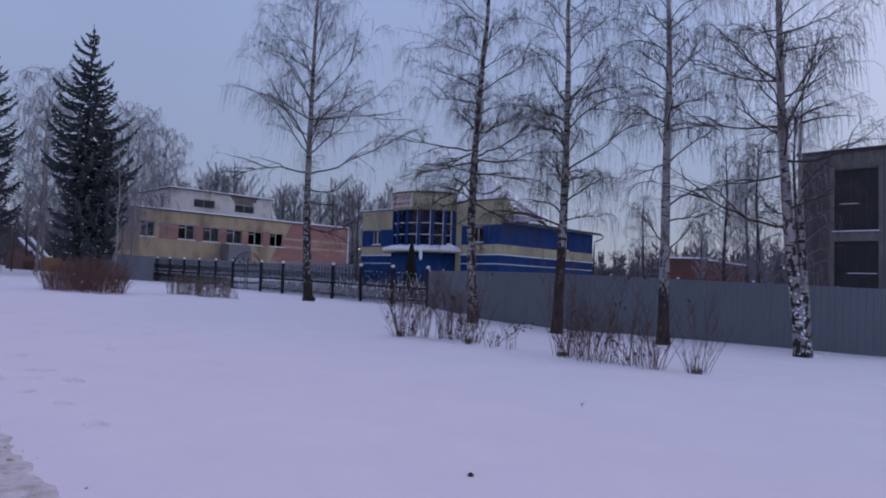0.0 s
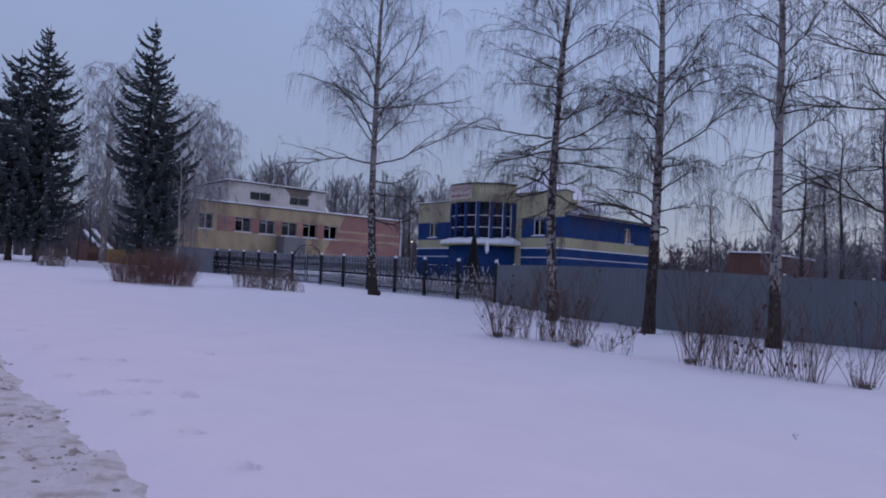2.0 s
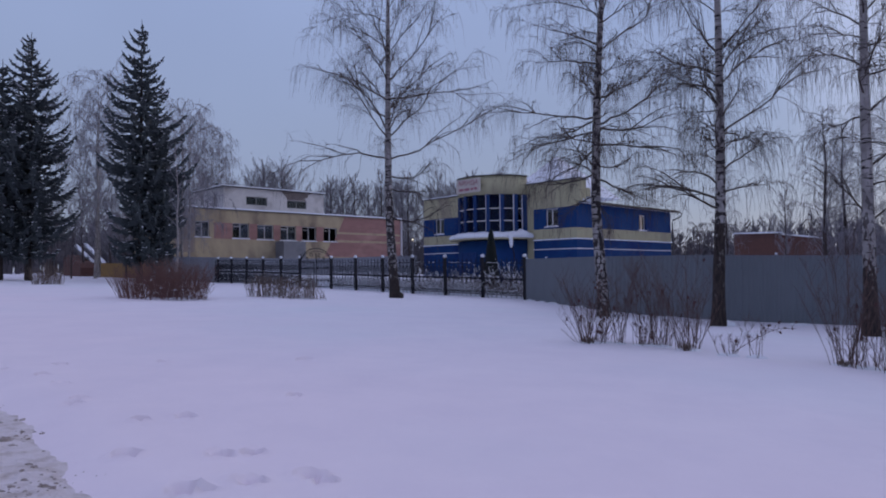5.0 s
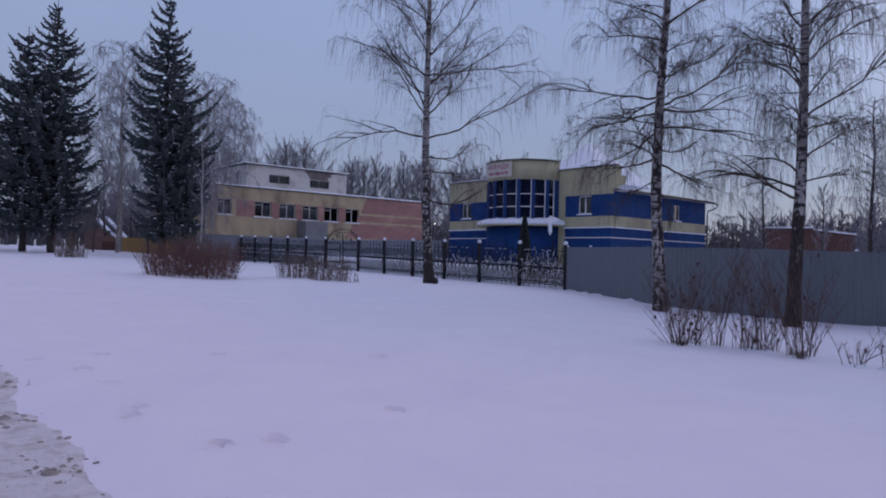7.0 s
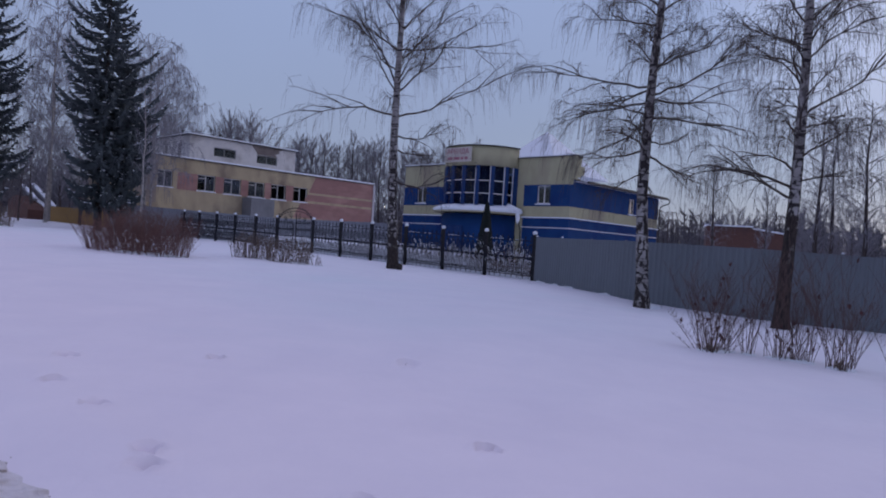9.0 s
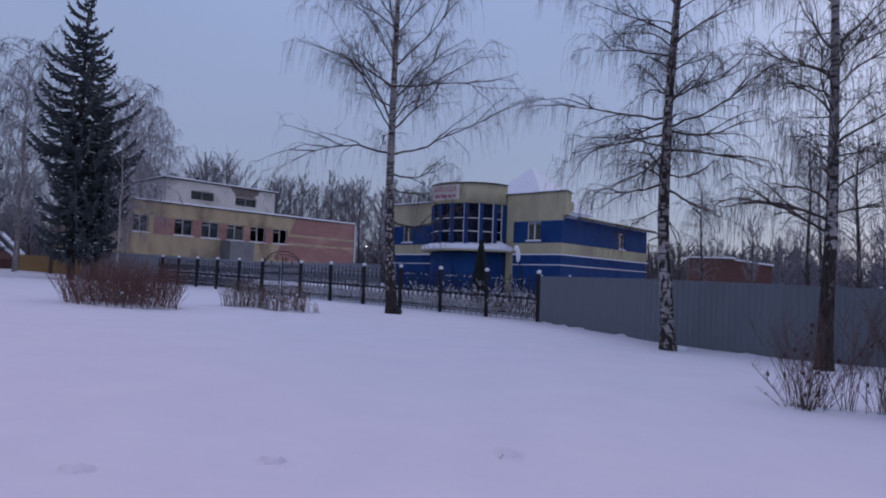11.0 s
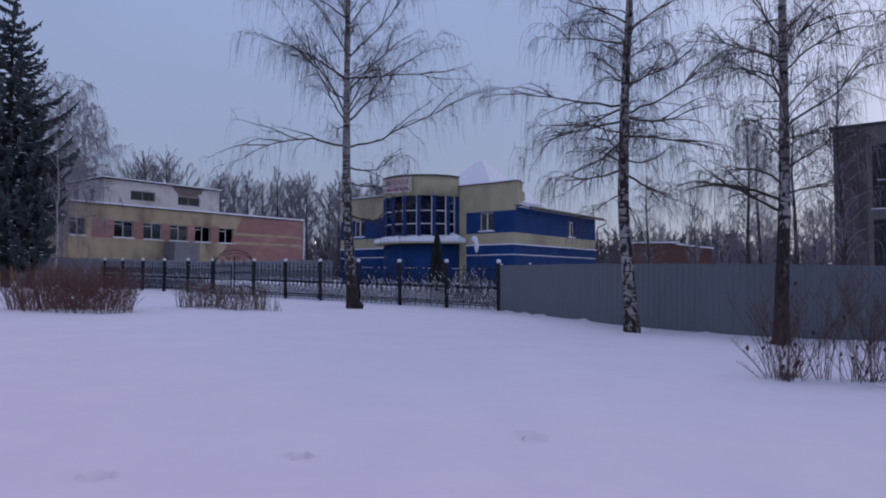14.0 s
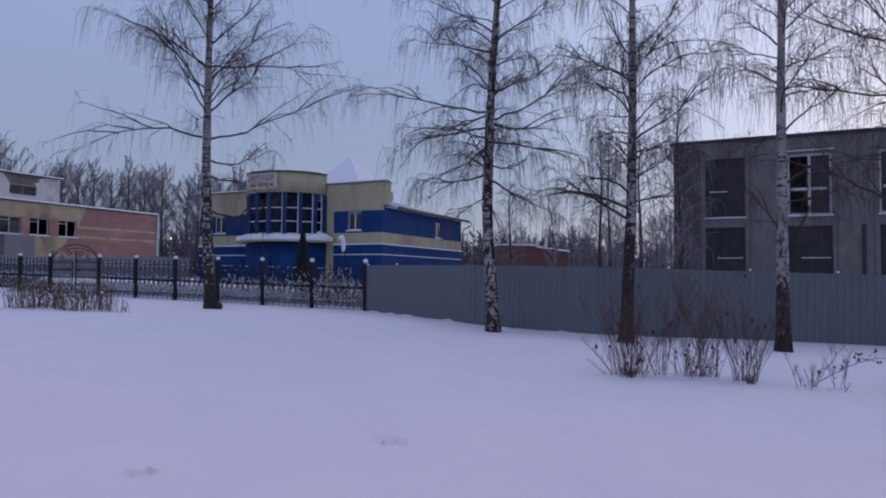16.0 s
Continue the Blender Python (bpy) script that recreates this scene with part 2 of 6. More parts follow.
SLATE = mat("slate_grey_sheet", (0.27, 0.285, 0.32), (0.22, 0.235, 0.27), 1.2, 0.6, stain=(0.19, 0.20, 0.23), stain_scale=0.5)
OLDFRAME = mat("weathered_window_frame", (0.52, 0.52, 0.53), (0.38, 0.375, 0.38), 4, 0.8)
# stems of the far belt, lightened in colour to stand for haze
FARWOOD = mat("hazed_wood_stem", (0.13, 0.122, 0.135), (0.092, 0.086, 0.097), 0.2, 0.9)

# ---------- mesh helpers ----------


class Geo:
    """Gathers vertices and faces for one mesh."""

    def __init__(self):
        self.v, self.f = [], []

    def tube(self, pts, radii, sides=3, cap=False):
        base, n = len(self.v), len(pts)
        for i, p in enumerate(pts):
            a, b = pts[max(i - 1, 0)], pts[min(i + 1, n - 1)]
            dx, dy, dz = b[0] - a[0], b[1] - a[1], b[2] - a[2]
            l = math.sqrt(dx * dx + dy * dy + dz * dz) or 1e-6
            dx, dy, dz = dx / l, dy / l, dz / l
            if abs(dz) < 0.8:
                ux, uy, uz = dy, -dx, 0.0
            else:
                ux, uy, uz = 0.0, dz, -dy
            l = math.sqrt(ux * ux + uy * uy + uz * uz) or 1e-6
            ux, uy, uz = ux / l, uy / l, uz / l
            vx, vy, vz = dy * uz - dz * uy, dz * ux - dx * uz, dx * uy - dy * ux
            for k in range(sides):
                t = 2 * math.pi * k / sides
                c, s = math.cos(t) * radii[i], math.sin(t) * radii[i]
                self.v.append((p[0] + ux * c + vx * s, p[1] + uy * c + vy * s, p[2] + uz * c + vz * s))
        for i in range(n - 1):
            for k in range(sides):
                a, b = base + i * sides + k, base + i * sides + (k + 1) % sides
                self.f.append((a, b, b + sides, a + sides))
        if cap:
            self.f.append(tuple(base + (n - 1) * sides + k for k in range(sides)))
            self.f.append(tuple(base + k for k in reversed(range(sides))))

    def box(self, x0, x1, y0, y1, z0, z1, m=None):
        b = len(self.v)
        for p in ((x0, y0, z0), (x1, y0, z0), (x1, y1, z0), (x0, y1, z0), (x0, y0, z1), (x1, y0, z1), (x1, y1, z1), (x0, y1, z1)):
            self.v.append(tuple(m @ Vector(p)) if m else p)
        for q in ((0, 3, 2, 1), (4, 5, 6, 7), (0, 1, 5, 4), (1, 2, 6, 5), (2, 3, 7, 6), (3, 0, 4, 7)):
            self.f.append(tuple(b + i for i in q))

    def prism(self, poly, y0, y1, m=None):
        """A plate with an outline in x and z, from y0 to y1."""
        b, n = len(self.v), len(poly)
        for y in (y0, y1):
            for x, z in poly:
                p = (x, y, z)
                self.v.append(tuple(m @ Vector(p)) if m else p)
        self.f.append(tuple(b + i for i in range(n)))
        self.f.append(tuple(b + n + i for i in reversed(range(n))))
        for i in range(n):
            j = (i + 1) % n
            self.f.append((b + j, b + i, b + n + i, b + n + j))

    def blob(self, c, r, rng, rings=5, sides=8, rough=0.15):
        """An uneven lump."""
        b = len(self.v)
        for i in range(rings + 1):
            th = math.pi * i / rings
            for k in range(sides):
                ph = 2 * math.pi * k / sides
                s = 1 + rng.uniform(-rough, rough)
                self.v.append((c[0] + r[0] * s * math.sin(th) * math.cos(ph), c[1] + r[1] * s * math.sin(th) * math.sin(ph), c[2] + r[2] * s * math.cos(th)))
        for i in range(rings):
            for k in range(sides):
                j = (k + 1) % sides
                self.f.append((b + i * sides + k, b + (i + 1) * sides + k, b + (i + 1) * sides + j, b + i * sides + j))

    def mesh(self, name, material, smooth=False):
        me = bpy.data.meshes.new(name)
        me.from_pydata(self.v, [], self.f)
        me.materials.append(material)
        if smooth:
            me.polygons.foreach_set("use_smooth", [True] * len(me.polygons))
        me.update()
        return me


def part(name, geo, material, parent=None, label="", smooth=False, kind=""):
    ob = new(name, geo.mesh(name, material, smooth) if isinstance(geo, Geo) else geo)
    if parent:
        ob.parent = parent
    return tagged(ob, label, kind=kind)


def thing(name, m, label, category, group="", kind=""):
    ob = new(name)
    ob.matrix_world = m
    return tagged(ob, label, category, group, kind)


# ---------- lie of the land ----------
AZ = -39.5  # the street's direction
EX = Vector((math.cos(radians(AZ)), math.sin(radians(AZ)), 0))
EN = Vector((-EX.y, EX.x, 0))


def smooth01(v):
    v = max(0.0, min(1.0, v))
    return v * v * (3 - 2 * v)


def land(x, y):
    """Height of the snow: it falls gently from the street and rises behind the railings."""
    v = -0.027 * x - 0.004 * y
    z = 2 * math.tanh(v / 2)
    a, n = x * EX.x + y * EX.y, x * EN.x + y * EN.y
    z += 0.65 * smooth01((n - 29) / 16) * smooth01((-a - 20) / 12)
    return z


# old footprints and dips in the snow beside the road: x, y, heading, half length
pr = random.Random(21)
PRINTS = [(-5.50, 7.32, 2.3, 0.15), (-5.31, 7.43, 2.2, 0.13), (-5.05, 6.80, 2.4, 0.15), (-4.75, 7.05, 2.5, 0.13), (-4.62, 6.95, 2.2, 0.12), (-5.35, 6.55, 2.3, 0.16),
          (-7.62, 8.66, 2.4, 0.13), (-6.35, 8.35, 2.5, 0.14), (-5.77, 9.45, 2.0, 0.12), (-9.6, 10.9, 2.4, 0.15), (-6.62, 12.07, 2.1, 0.2), (-8.4, 11.4, 2.6, 0.13)]
PRINTS += [(-3.0 - 0.75 * i + pr.uniform(-0.2, 0.2), 4.9 + 0.62 * i + pr.uniform(-0.25, 0.25), 2.4 + pr.uniform(-0.5, 0.5), pr.uniform(0.09, 0.14)) for i in range(10)]


def snowland(x, y):
    a, n = x * EX.x + y * EX.y, x * EN.x + y * EN.y
    z = land(x, y)
    near = max(0.0, 1 - (abs(x) + abs(y)) / 120)
    z += near * (0.05 * noise.noise((x * 0.22, y * 0.22, 0)) + 0.018 * noise.noise((x * 0.9, y * 0.9, 3)))
    wob = 0.14 * noise.noise((a * 0.7, 5, 0)) + 0.06 * noise.noise((a * 2.3, 9, 0))
    e = n - 1.3 - wob
    for px, py, pa, pl in PRINTS:
        dx, dy = x - px, y - py
        if abs(dx) < 0.5 and abs(dy) < 0.5:
            u_, w_ = dx * math.cos(pa) + dy * math.sin(pa), -dx * math.sin(pa) + dy * math.cos(pa)
            r2 = (u_ / (pl * 0.62)) ** 2 + (w_ / (pl * 0.42)) ** 2
            z += -0.16 * math.exp(-r2 ** 2) + 0.03 * math.exp(-((math.sqrt(r2) - 1.5) / 0.35) ** 2)
    for px, py, dip in ((-1.0, 26.0, 0.15), (2.05, 23.3, 0.17), (5.11, 20.8, 0.10), (8.59, 19.2, 0.08)):
        z -= dip * math.exp(-((x - px) ** 2 + (y - py) ** 2) / 5.0)
    if abs(n) < 14:
        z += 0.035 * math.exp(-((e - 0.5) / 0.35) ** 2)
        z -= 0.06 * smooth01((0.3 - e) / 0.6) * smooth01((n + 9) / 1.0)
    return z


def seat(x, y, dz=0.0, rz=0.0):
    return pose(x, y, land(x, y) + dz, 0, 0, rz)


def axis(dense0, dense1, step, far0, far1, grow=1.07):
    out = list(np.arange(dense0, dense1 + 1e-6, step))
    d, p = step, out[-1]
    while p < far1:
        d *= grow
        p += d
        out.append(p)
    d, p = step, out[0]
    lo = []
    while p > far0:
        d *= grow
        p -= d
        lo.append(p)
    return lo[::-1] + out


def sheet_mesh(name, xs, ys, fn, material):
    v = [fn(x, y) for y in ys for x in xs]
    w = len(xs)
    f = [(j * w + i, j * w + i + 1, (j + 1) * w + i + 1, (j + 1) * w + i) for j in range(len(ys) - 1) for i in range(w - 1)]
    me = bpy.data.meshes.new(name)
    me.from_pydata(v, [], f)
    me.materials.append(material)
    me.polygons.foreach_set("use_smooth", [True] * len(me.polygons))
    return me


xs, ys = axis(-10.4, -2.2, 0.045, -1600, 1600, 1.14), axis(3.6, 11.6, 0.045, -1600, 1600, 1.14)
tagged(new("ground", sheet_mesh("ground", xs, ys, lambda x, y: (x, y, snowland(x, y)), SNOW)), "smooth fresh snow covering a wide verge", "snow", kind="structure")

# road: trampled, dirty packed snow with crumbs along its edge
ra, rn = axis(-15, 0, 0.06, -300, 120, 1.1), list(np.arange(-7.6, 0.2, 0.35)) + list(np.arange(0.25, 1.75, 0.05))


def road_point(a, n):
    x, y = a * EX.x + n * EN.x, a * EX.y + n * EN.y
    wob = 0.14 * noise.noise((a * 0.7, 5, 0)) + 0.06 * noise.noise((a * 2.3, 9, 0))
    e = n - 1.3 - wob
    near_ = max(0.0, 1 - (abs(x) + abs(y)) / 120)
    z = land(x, y) - 0.022 + near_ * 0.05 * noise.noise((x * 0.22, y * 0.22, 0)) + 0.008 * noise.noise((a * 2.1, n * 2.1, 1)) + 0.008 * noise.noise((a * 5, n * 5, 4)) + 0.010 * noise.noise((a * 9, n * 9, 6))
    z += 0.04 * max(0.0, noise.noise((a * 4.2, n * 4.2, 8)) - 0.1) * math.exp(-((e + 0.1) / 0.4) ** 2)
    z -= 0.05 * smooth01((e + 0.25) / 0.8)
    if n < -7.4:
        z -= 0.1
    return (x, y, z)


tagged(new("road", sheet_mesh("road", ra, rn, road_point, ROADSNOW)), "trampled brownish packed snow on the road edge", "road", kind="structure")

# crumbs of dirt and ice along the road's edge
crumbs = Geo()
cr = random.Random(8)
for i in range(1000):
    a_ = cr.uniform(-15, 2.5)
    if i % 3:
        a_ = round(a_ / 1.3) * 1.3 + cr.gauss(0, 0.14)
    wob_ = 0.14 * noise.noise((a_ * 0.7, 5, 0)) + 0.06 * noise.noise((a_ * 2.3, 9, 0))
    n_ = 1.3 + wob_ + (cr.gauss(-0.24, 0.15) if i % 3 else cr.uniform(-1.6, 0.0))
    x_, y_, z_ = road_point(a_, n_)
    s_ = 0.005 + 0.020 * cr.random() ** 3.0 + (0.03 * cr.random() if i % 29 == 0 else 0.0)
    crumbs.blob((x_, y_, max(z_, snowland(x_, y_)) - s_ * 0.1), (s_ * cr.uniform(0.8, 1.5), s_ * cr.uniform(0.6, 1.2), s_ * 0.6), cr, 4, 6, 0.4)
tagged(part("dirt_crumbs", crumbs, mat("brown_slush", (0.27, 0.22, 0.19), (0.50, 0.45, 0.43), 9, 0.85, bump=0.5), None, "brown crumbs of dirt and ice along the road edge", kind="stuff"), category="dirt")

# ---------- buildings ----------


def cells(geo, x0, x1, z0, z1, y0, y1, holes, m=None):
    """A wall slab from x0 to x1 and z0 to z1 with rectangular holes through it."""
    xs_ = sorted({x0, x1, *[v for h in holes for v in h[:2] if x0 < v < x1]})
    zs_ = sorted({z0, z1, *[v for h in holes for v in h[2:] if z0 < v < z1]})
    for j in range(len(zs_) - 1):
        run = None
        for i in range(len(xs_) - 1):
            cx, cz = (xs_[i] + xs_[i + 1]) / 2, (zs_[j] + zs_[j + 1]) / 2
            open_ = any(h[0] < cx < h[1] and h[2] < cz < h[3] for h in holes)
            if open_ and run is not None:
                geo.box(run, xs_[i], y0, y1, zs_[j], zs_[j + 1], m)
                run = None
            elif not open_ and run is None:
                run = xs_[i]
        if run is not None:
            geo.box(run, x1, y0, y1, zs_[j], zs_[j + 1], m)


def wall_part(name, x0, x1, z0, z1, holes, material, parent, y0=0.0, y1=0.35, m=None, label=""):
    geo = Geo()
    cells(geo, x0, x1, z0, z1, y0, y1, holes, m)
    return part(name, geo, material, parent, label)


def window(parent, x0, x1, z0, z1, y=0.12, mull=(0.5,), cross=(), fmat=None, m=None, sill=True, panes=True, snow=True, bar=0.07, label="", pmat=None):
    fmat = fmat or WHITE
    w = new("window")
    w.parent = parent
    tagged(w, label)
    geo = Geo()
    geo.box(x0, x0 + bar, y, y + 0.07, z0, z1, m)
    geo.box(x1 - bar, x1, y, y + 0.07, z0, z1, m)
    geo.box(x0 + bar, x1 - bar, y, y + 0.07, z0, z0 + bar, m)
    geo.box(x0 + bar, x1 - bar, y, y + 0.07, z1 - bar, z1, m)
    part("window_frame", geo, fmat, w)
    cuts = [x0 + bar] + [x0 + (x1 - x0) * q for q in mull] + [x1 - bar]
    for q in cuts[1:-1]:
        geo = Geo()
        geo.box(q - bar * 0.6, q + bar * 0.6, y - 0.004, y + 0.064, z0 + bar, z1 - bar, m)
        part("mullion", geo, fmat, w)
    for i, q in cross:
        zc = z0 + (z1 - z0) * q
        geo = Geo()
        geo.box(cuts[i] + bar * 0.6, cuts[i + 1] - bar * 0.6, y + 0.003, y + 0.06, zc - bar * 0.5, zc + bar * 0.5, m)
        part("transom", geo, fmat, w)
    if panes:
        for i in range(len(cuts) - 1):
            if panes is True or i in panes:
                geo = Geo()
                geo.box(cuts[i], cuts[i + 1], y + 0.025, y + 0.035, z0 + bar, z1 - bar, m)
                ob = part("pane", geo, pmat or GLASS, w)
                ob.visible_shadow = False
    if sill:
        geo = Geo()
        geo.box(x0 - 0.08, x1 + 0.08, -0.12, y, z0 - 0.09, z0 - 0.01, m)
        part("sill", geo, SNOWCAP if snow else fmat, w, "snow-covered sill" if snow else "")
    return w


# blue and cream office building with a round glazed bay
KX, KY = -0.14, 56.2
KB = land(KX, KY) - 0.3
blue = thing("office_building", pose(KX, KY, 0, 0, 0, AZ), "two-storey blue and cream office building with round glazed bay", "building")
WING = Matrix.Rotation(radians(90), 4, "Z")
BC, BR = -8.62, 3.5  # centre and radius of the bay
fw = [(-3.1, -1.85, 5.08, 6.52), (-16.95, -15.7, 5.1, 6.55)]
sw = [(9.25, 10.35, 4.98, 6.3)]
for x0, x1 in ((-18.7, BC - BR + 0.02), (BC + BR - 0.02, 0.0)):
    top = 8.75 if x1 > -1 else 8.55
    wall_part("parapet_wall", x0, x1 + (0.38 if x1 > -1 else 0), 6.58 if x1 < -1 else 7.0, top, [], CREAM, blue, label="cream plaster parapet")
    if x1 > -1:
        wall_part("frieze", x0, x1, 6.58, 6.996, [], CREAM, blue, label="cream plaster frieze")
    xs0 = x0 + (0.72 if x1 > -1 else 0)
    if x1 > -1:
        wall_part("pilaster", x0, xs0, KB, 6.576, [], CREAM, blue, y0=-0.004, y1=0.36, label="cream plaster pilaster")
    wall_part("blue_wall", xs0, x1, 4.87, 6.576, fw, BLUE, blue, label="blue clad upper wall")
    wall_part("cream_wall", xs0, x1, 4.02, 4.866, fw, CREAM, blue, label="cream plaster band")
    wall_part("lower_wall", xs0, x1, KB, 3.93, [], BLUE, blue, label="blue clad lower wall")
    geo = Geo()
    geo.box(xs0, x1 + (0.14 if x1 > -1 else 0), -0.14, 0.3, 3.934, 4.016)
    part("ledge", geo, SNOWCAP, blue, "snow-covered ledge")
    geo = Geo()
    geo.box(xs0, x1 + (0.05 if x1 > -1 else 0), -0.05, -0.002, 3.14, 3.21)
    part("strip", geo, WHITE, blue, "thin white strip")
    geo = Geo()
    geo.box(x0 - 0.1, x1 + (0.46 if x1 > -1 else 0.1), -0.12, 0.45, top + 0.002, top + 0.06)
    part("coping", geo, FASCIA, blue, "dark metal coping")
    geo = Geo()
    geo.box(x0 - 0.06, x1 + (0.42 if x1 > -1 else 0.06), -0.08, 0.43, top + 0.062, top + 0.15)
    part("snow", geo, SNOWCAP, blue, "snow on the coping")
geo = Geo()
geo.box(-18.3, -0.36, 1.0, 1.34, 6.99, 8.5)
part("parapet_back", geo, CREAM, blue)
# side wing facing the fence
wall_part("parapet_wall", 0.36, 1.35, 6.98, 8.75, [], CREAM, blue, y0=0.0, y1=0.35, m=WING, label="cream plaster parapet return")
wall_part("blue_wall", 0.36, 14.8, 4.87, 6.97, sw, BLUE, blue, m=WING, label="blue clad upper wall")
wall_part("cream_wall", 0.36, 14.8, 4.02, 4.866, sw, CREAM, blue, m=WING, label="cream plaster band")
wall_part("lower_wall", 0.36, 14.8, KB, 3.93, [], BLUE, blue, m=WING, label="blue clad lower wall")
geo = Geo()
geo.box(0.31, 14.85, -0.14, 0.3, 3.934, 4.016, WING)
part("ledge", geo, SNOWCAP, blue, "snow-covered ledge")
geo = Geo()
geo.box(0.0, 14.82, -0.05, -0.002, 3.14, 3.21, WING)
part("strip", geo, WHITE, blue, "thin white strip")
geo = Geo()
geo.box(0.3, 1.5, -0.12, 0.45, 8.752, 8.81, WING)
part("coping", geo, FASCIA, blue, "dark metal coping")
geo = Geo()
geo.box(-18.7, -18.35, 0.36, 14.8, KB, 8.5)
geo.box(-18.34, -0.36, 14.45, 14.8, KB, 6.97)
part("back_wall", geo, CREAM, blue)
geo = Geo()
geo.box(-18.3, -0.4, 0.4, 14.4, 4.2, 4.4)
geo.box(-18.3, -0.4, 5.0, 5.1, KB, 4.18)
geo.box(-18.3, -0.4, 5.0, 5.1, 4.42, 6.8)
part("inner_floor", geo, DARKROOM, blue)
# low snow-covered roof
geo = Geo()
e0, ov = 6.98, 0.55
rv = [(-18.3, 0.4, 7.7), (-0.36, 0.4, 7.4), (ov, 1.45, e0), (ov, 14.8 + ov, e0), (-18.7, 14.8 + ov, e0), (-9, 8.0, 8.3), (-18.5, 8.0, 8.3), (-4.2, 1.45, 7.75)]
geo.v = [(x, y, z) for x, y, z in rv] + [(x, y, z - 0.13) for x, y, z in rv]
geo.f = [(7, 2, 3, 5), (3, 4, 6, 5), (0, 1, 7, 5), (0, 5, 6), (1, 2, 7), (10, 2, 1, 9), (11, 3, 2, 10), (12, 4, 3, 11), (14, 6, 4, 12), (8, 0, 6, 14), (9, 1, 0, 8)]
part("roof", geo, SNOWCAP, blue, "low snow-covered roof")
geo = Geo()
geo.box(1.5, 15.35, -0.66, -0.5, e0 - 0.22, e0 - 0.02, WING)
part("gutter", geo, FASCIA, blue, "dark eaves gutter")
geo = Geo()
geo.box(0.4, 15.35, -0.5, 0.36, e0 - 0.16, e0 - 0.135, WING)
part("soffit", geo, WHITE, blue)
geo = Geo()
geo.tube([(0.6, 15.3, e0 - 0.12), (0.85, 15.45, e0 - 0.3), (0.75, 15.4, e0 - 0.55), (0.16, 14.95, e0 - 0.9), (0.14, 14.9, e0 - 1.2), (0.14, 14.9, KB)], [0.06] * 6, 6)
part("downpipe", geo, FASCIA, blue)
geo = Geo()
geo.box(-1.3, -0.8, 2.6, 3.1, 7.6, 8.3)
part("vent", geo, CREAM, blue, "small roof vent")
geo = Geo()
geo.v = [(-10.3 + dx, 11 + dy, 8.6) for dx, dy in ((-4.6, -4.6), (4.6, -4.6), (4.6, 4.6), (-4.6, 4.6))] + [(-10.3, 11, 13.2)]
geo.f = [(0, 1, 4), (1, 2, 4), (2, 3, 4), (3, 0, 4), (3, 2, 1, 0)]
part("pyramid_roof", geo, SNOWCAP, blue, "snow-covered pyramid roof")


def ring(geo, r0, r1, z0, z1, a0, a1, steps):
    """A curved slab round the bay's centre between two angles from its front."""
    b = len(geo.v)
    for i in range(steps + 1):
        t = radians(a0 + (a1 - a0) * i / steps)
        for r in (r0, r1):
            for z in (z0, z1):
                geo.v.append((BC + r * math.sin(t), -r * math.cos(t), z))
    for i in range(steps):
        p, q = b + 4 * i, b + 4 * i + 4
        for c0, c1 in ((0, 1), (1, 3), (3, 2), (2, 0)):
            geo.f.append((p + c0, p + c1, q + c1, q + c0))
    geo.f.append((b, b + 2, b + 3, b + 1))
    e_ = b + 4 * steps
    geo.f.append((e_, e_ + 1, e_ + 3, e_ + 2))


bay = new("bay")
bay.parent = blue
tagged(bay, "round bay glazed in navy frames")
geo = Geo()
ring(geo, BR - 0.3, BR, 7.92, 9.5, -90, 90, 36)
part("bay_parapet", geo, CREAM, bay, "curved cream plaster parapet", True)
geo = Geo()
ring(geo, BR - 0.4, BR + 0.1, 9.504, 9.57, -90, 90, 36)
part("bay_coping", geo, FASCIA, bay, "dark metal coping")
geo = Geo()
ring(geo, 0.05, BR - 0.32, 9.2, 9.3, -90, 90, 24)
part("bay_roof", geo, SNOWCAP, bay)
geo = Geo()
ring(geo, BR - 0.3, BR, KB, 4.0, -90, 90, 36)
part("bay_base", geo, BLUE, bay, "curved blue clad base", True)
geo = Geo()
ring(geo, 0.1, BR + 0.75, 4.1, 4.2, -90, 88, 40)
part("canopy", geo, CREAM, bay, "curved entrance canopy")
geo = Geo()
steps = 90
for i in range(steps + 1):
    t = radians(-90 + 178 * i / steps)
    w_ = 0.10 * noise.noise((i * 0.13, 0, 0)) + 0.08 * noise.noise((i * 0.4, 2, 0)) + 0.06 * noise.noise((i * 1.1, 5, 0)) - 0.06
    e_ = 0.25 * math.exp(-((i - 84) / 5.0) ** 2)
    for r, z in ((BR + 0.76 + w_, 4.205), (BR + 0.86 + w_, 4.32), (BR + 0.72 + w_ * 1.3, 4.52 + w_ * 0.8 + e_), (BR + 0.35 + w_ * 0.6, 4.64 + w_ + e_), (BR - 0.05, 4.78 + w_ * 1.2 + e_), (BR - 0.35, 4.8)):
        geo.v.append((BC + r * math.sin(t), -r * math.cos(t), z))
for i in range(steps):
    for k in range(5):
        p = i * 6 + k
        geo.f.append((p, p + 1, p + 7, p + 6))
part("canopy_snow", geo, SNOWCAP, bay, "thick snow on the canopy", True)
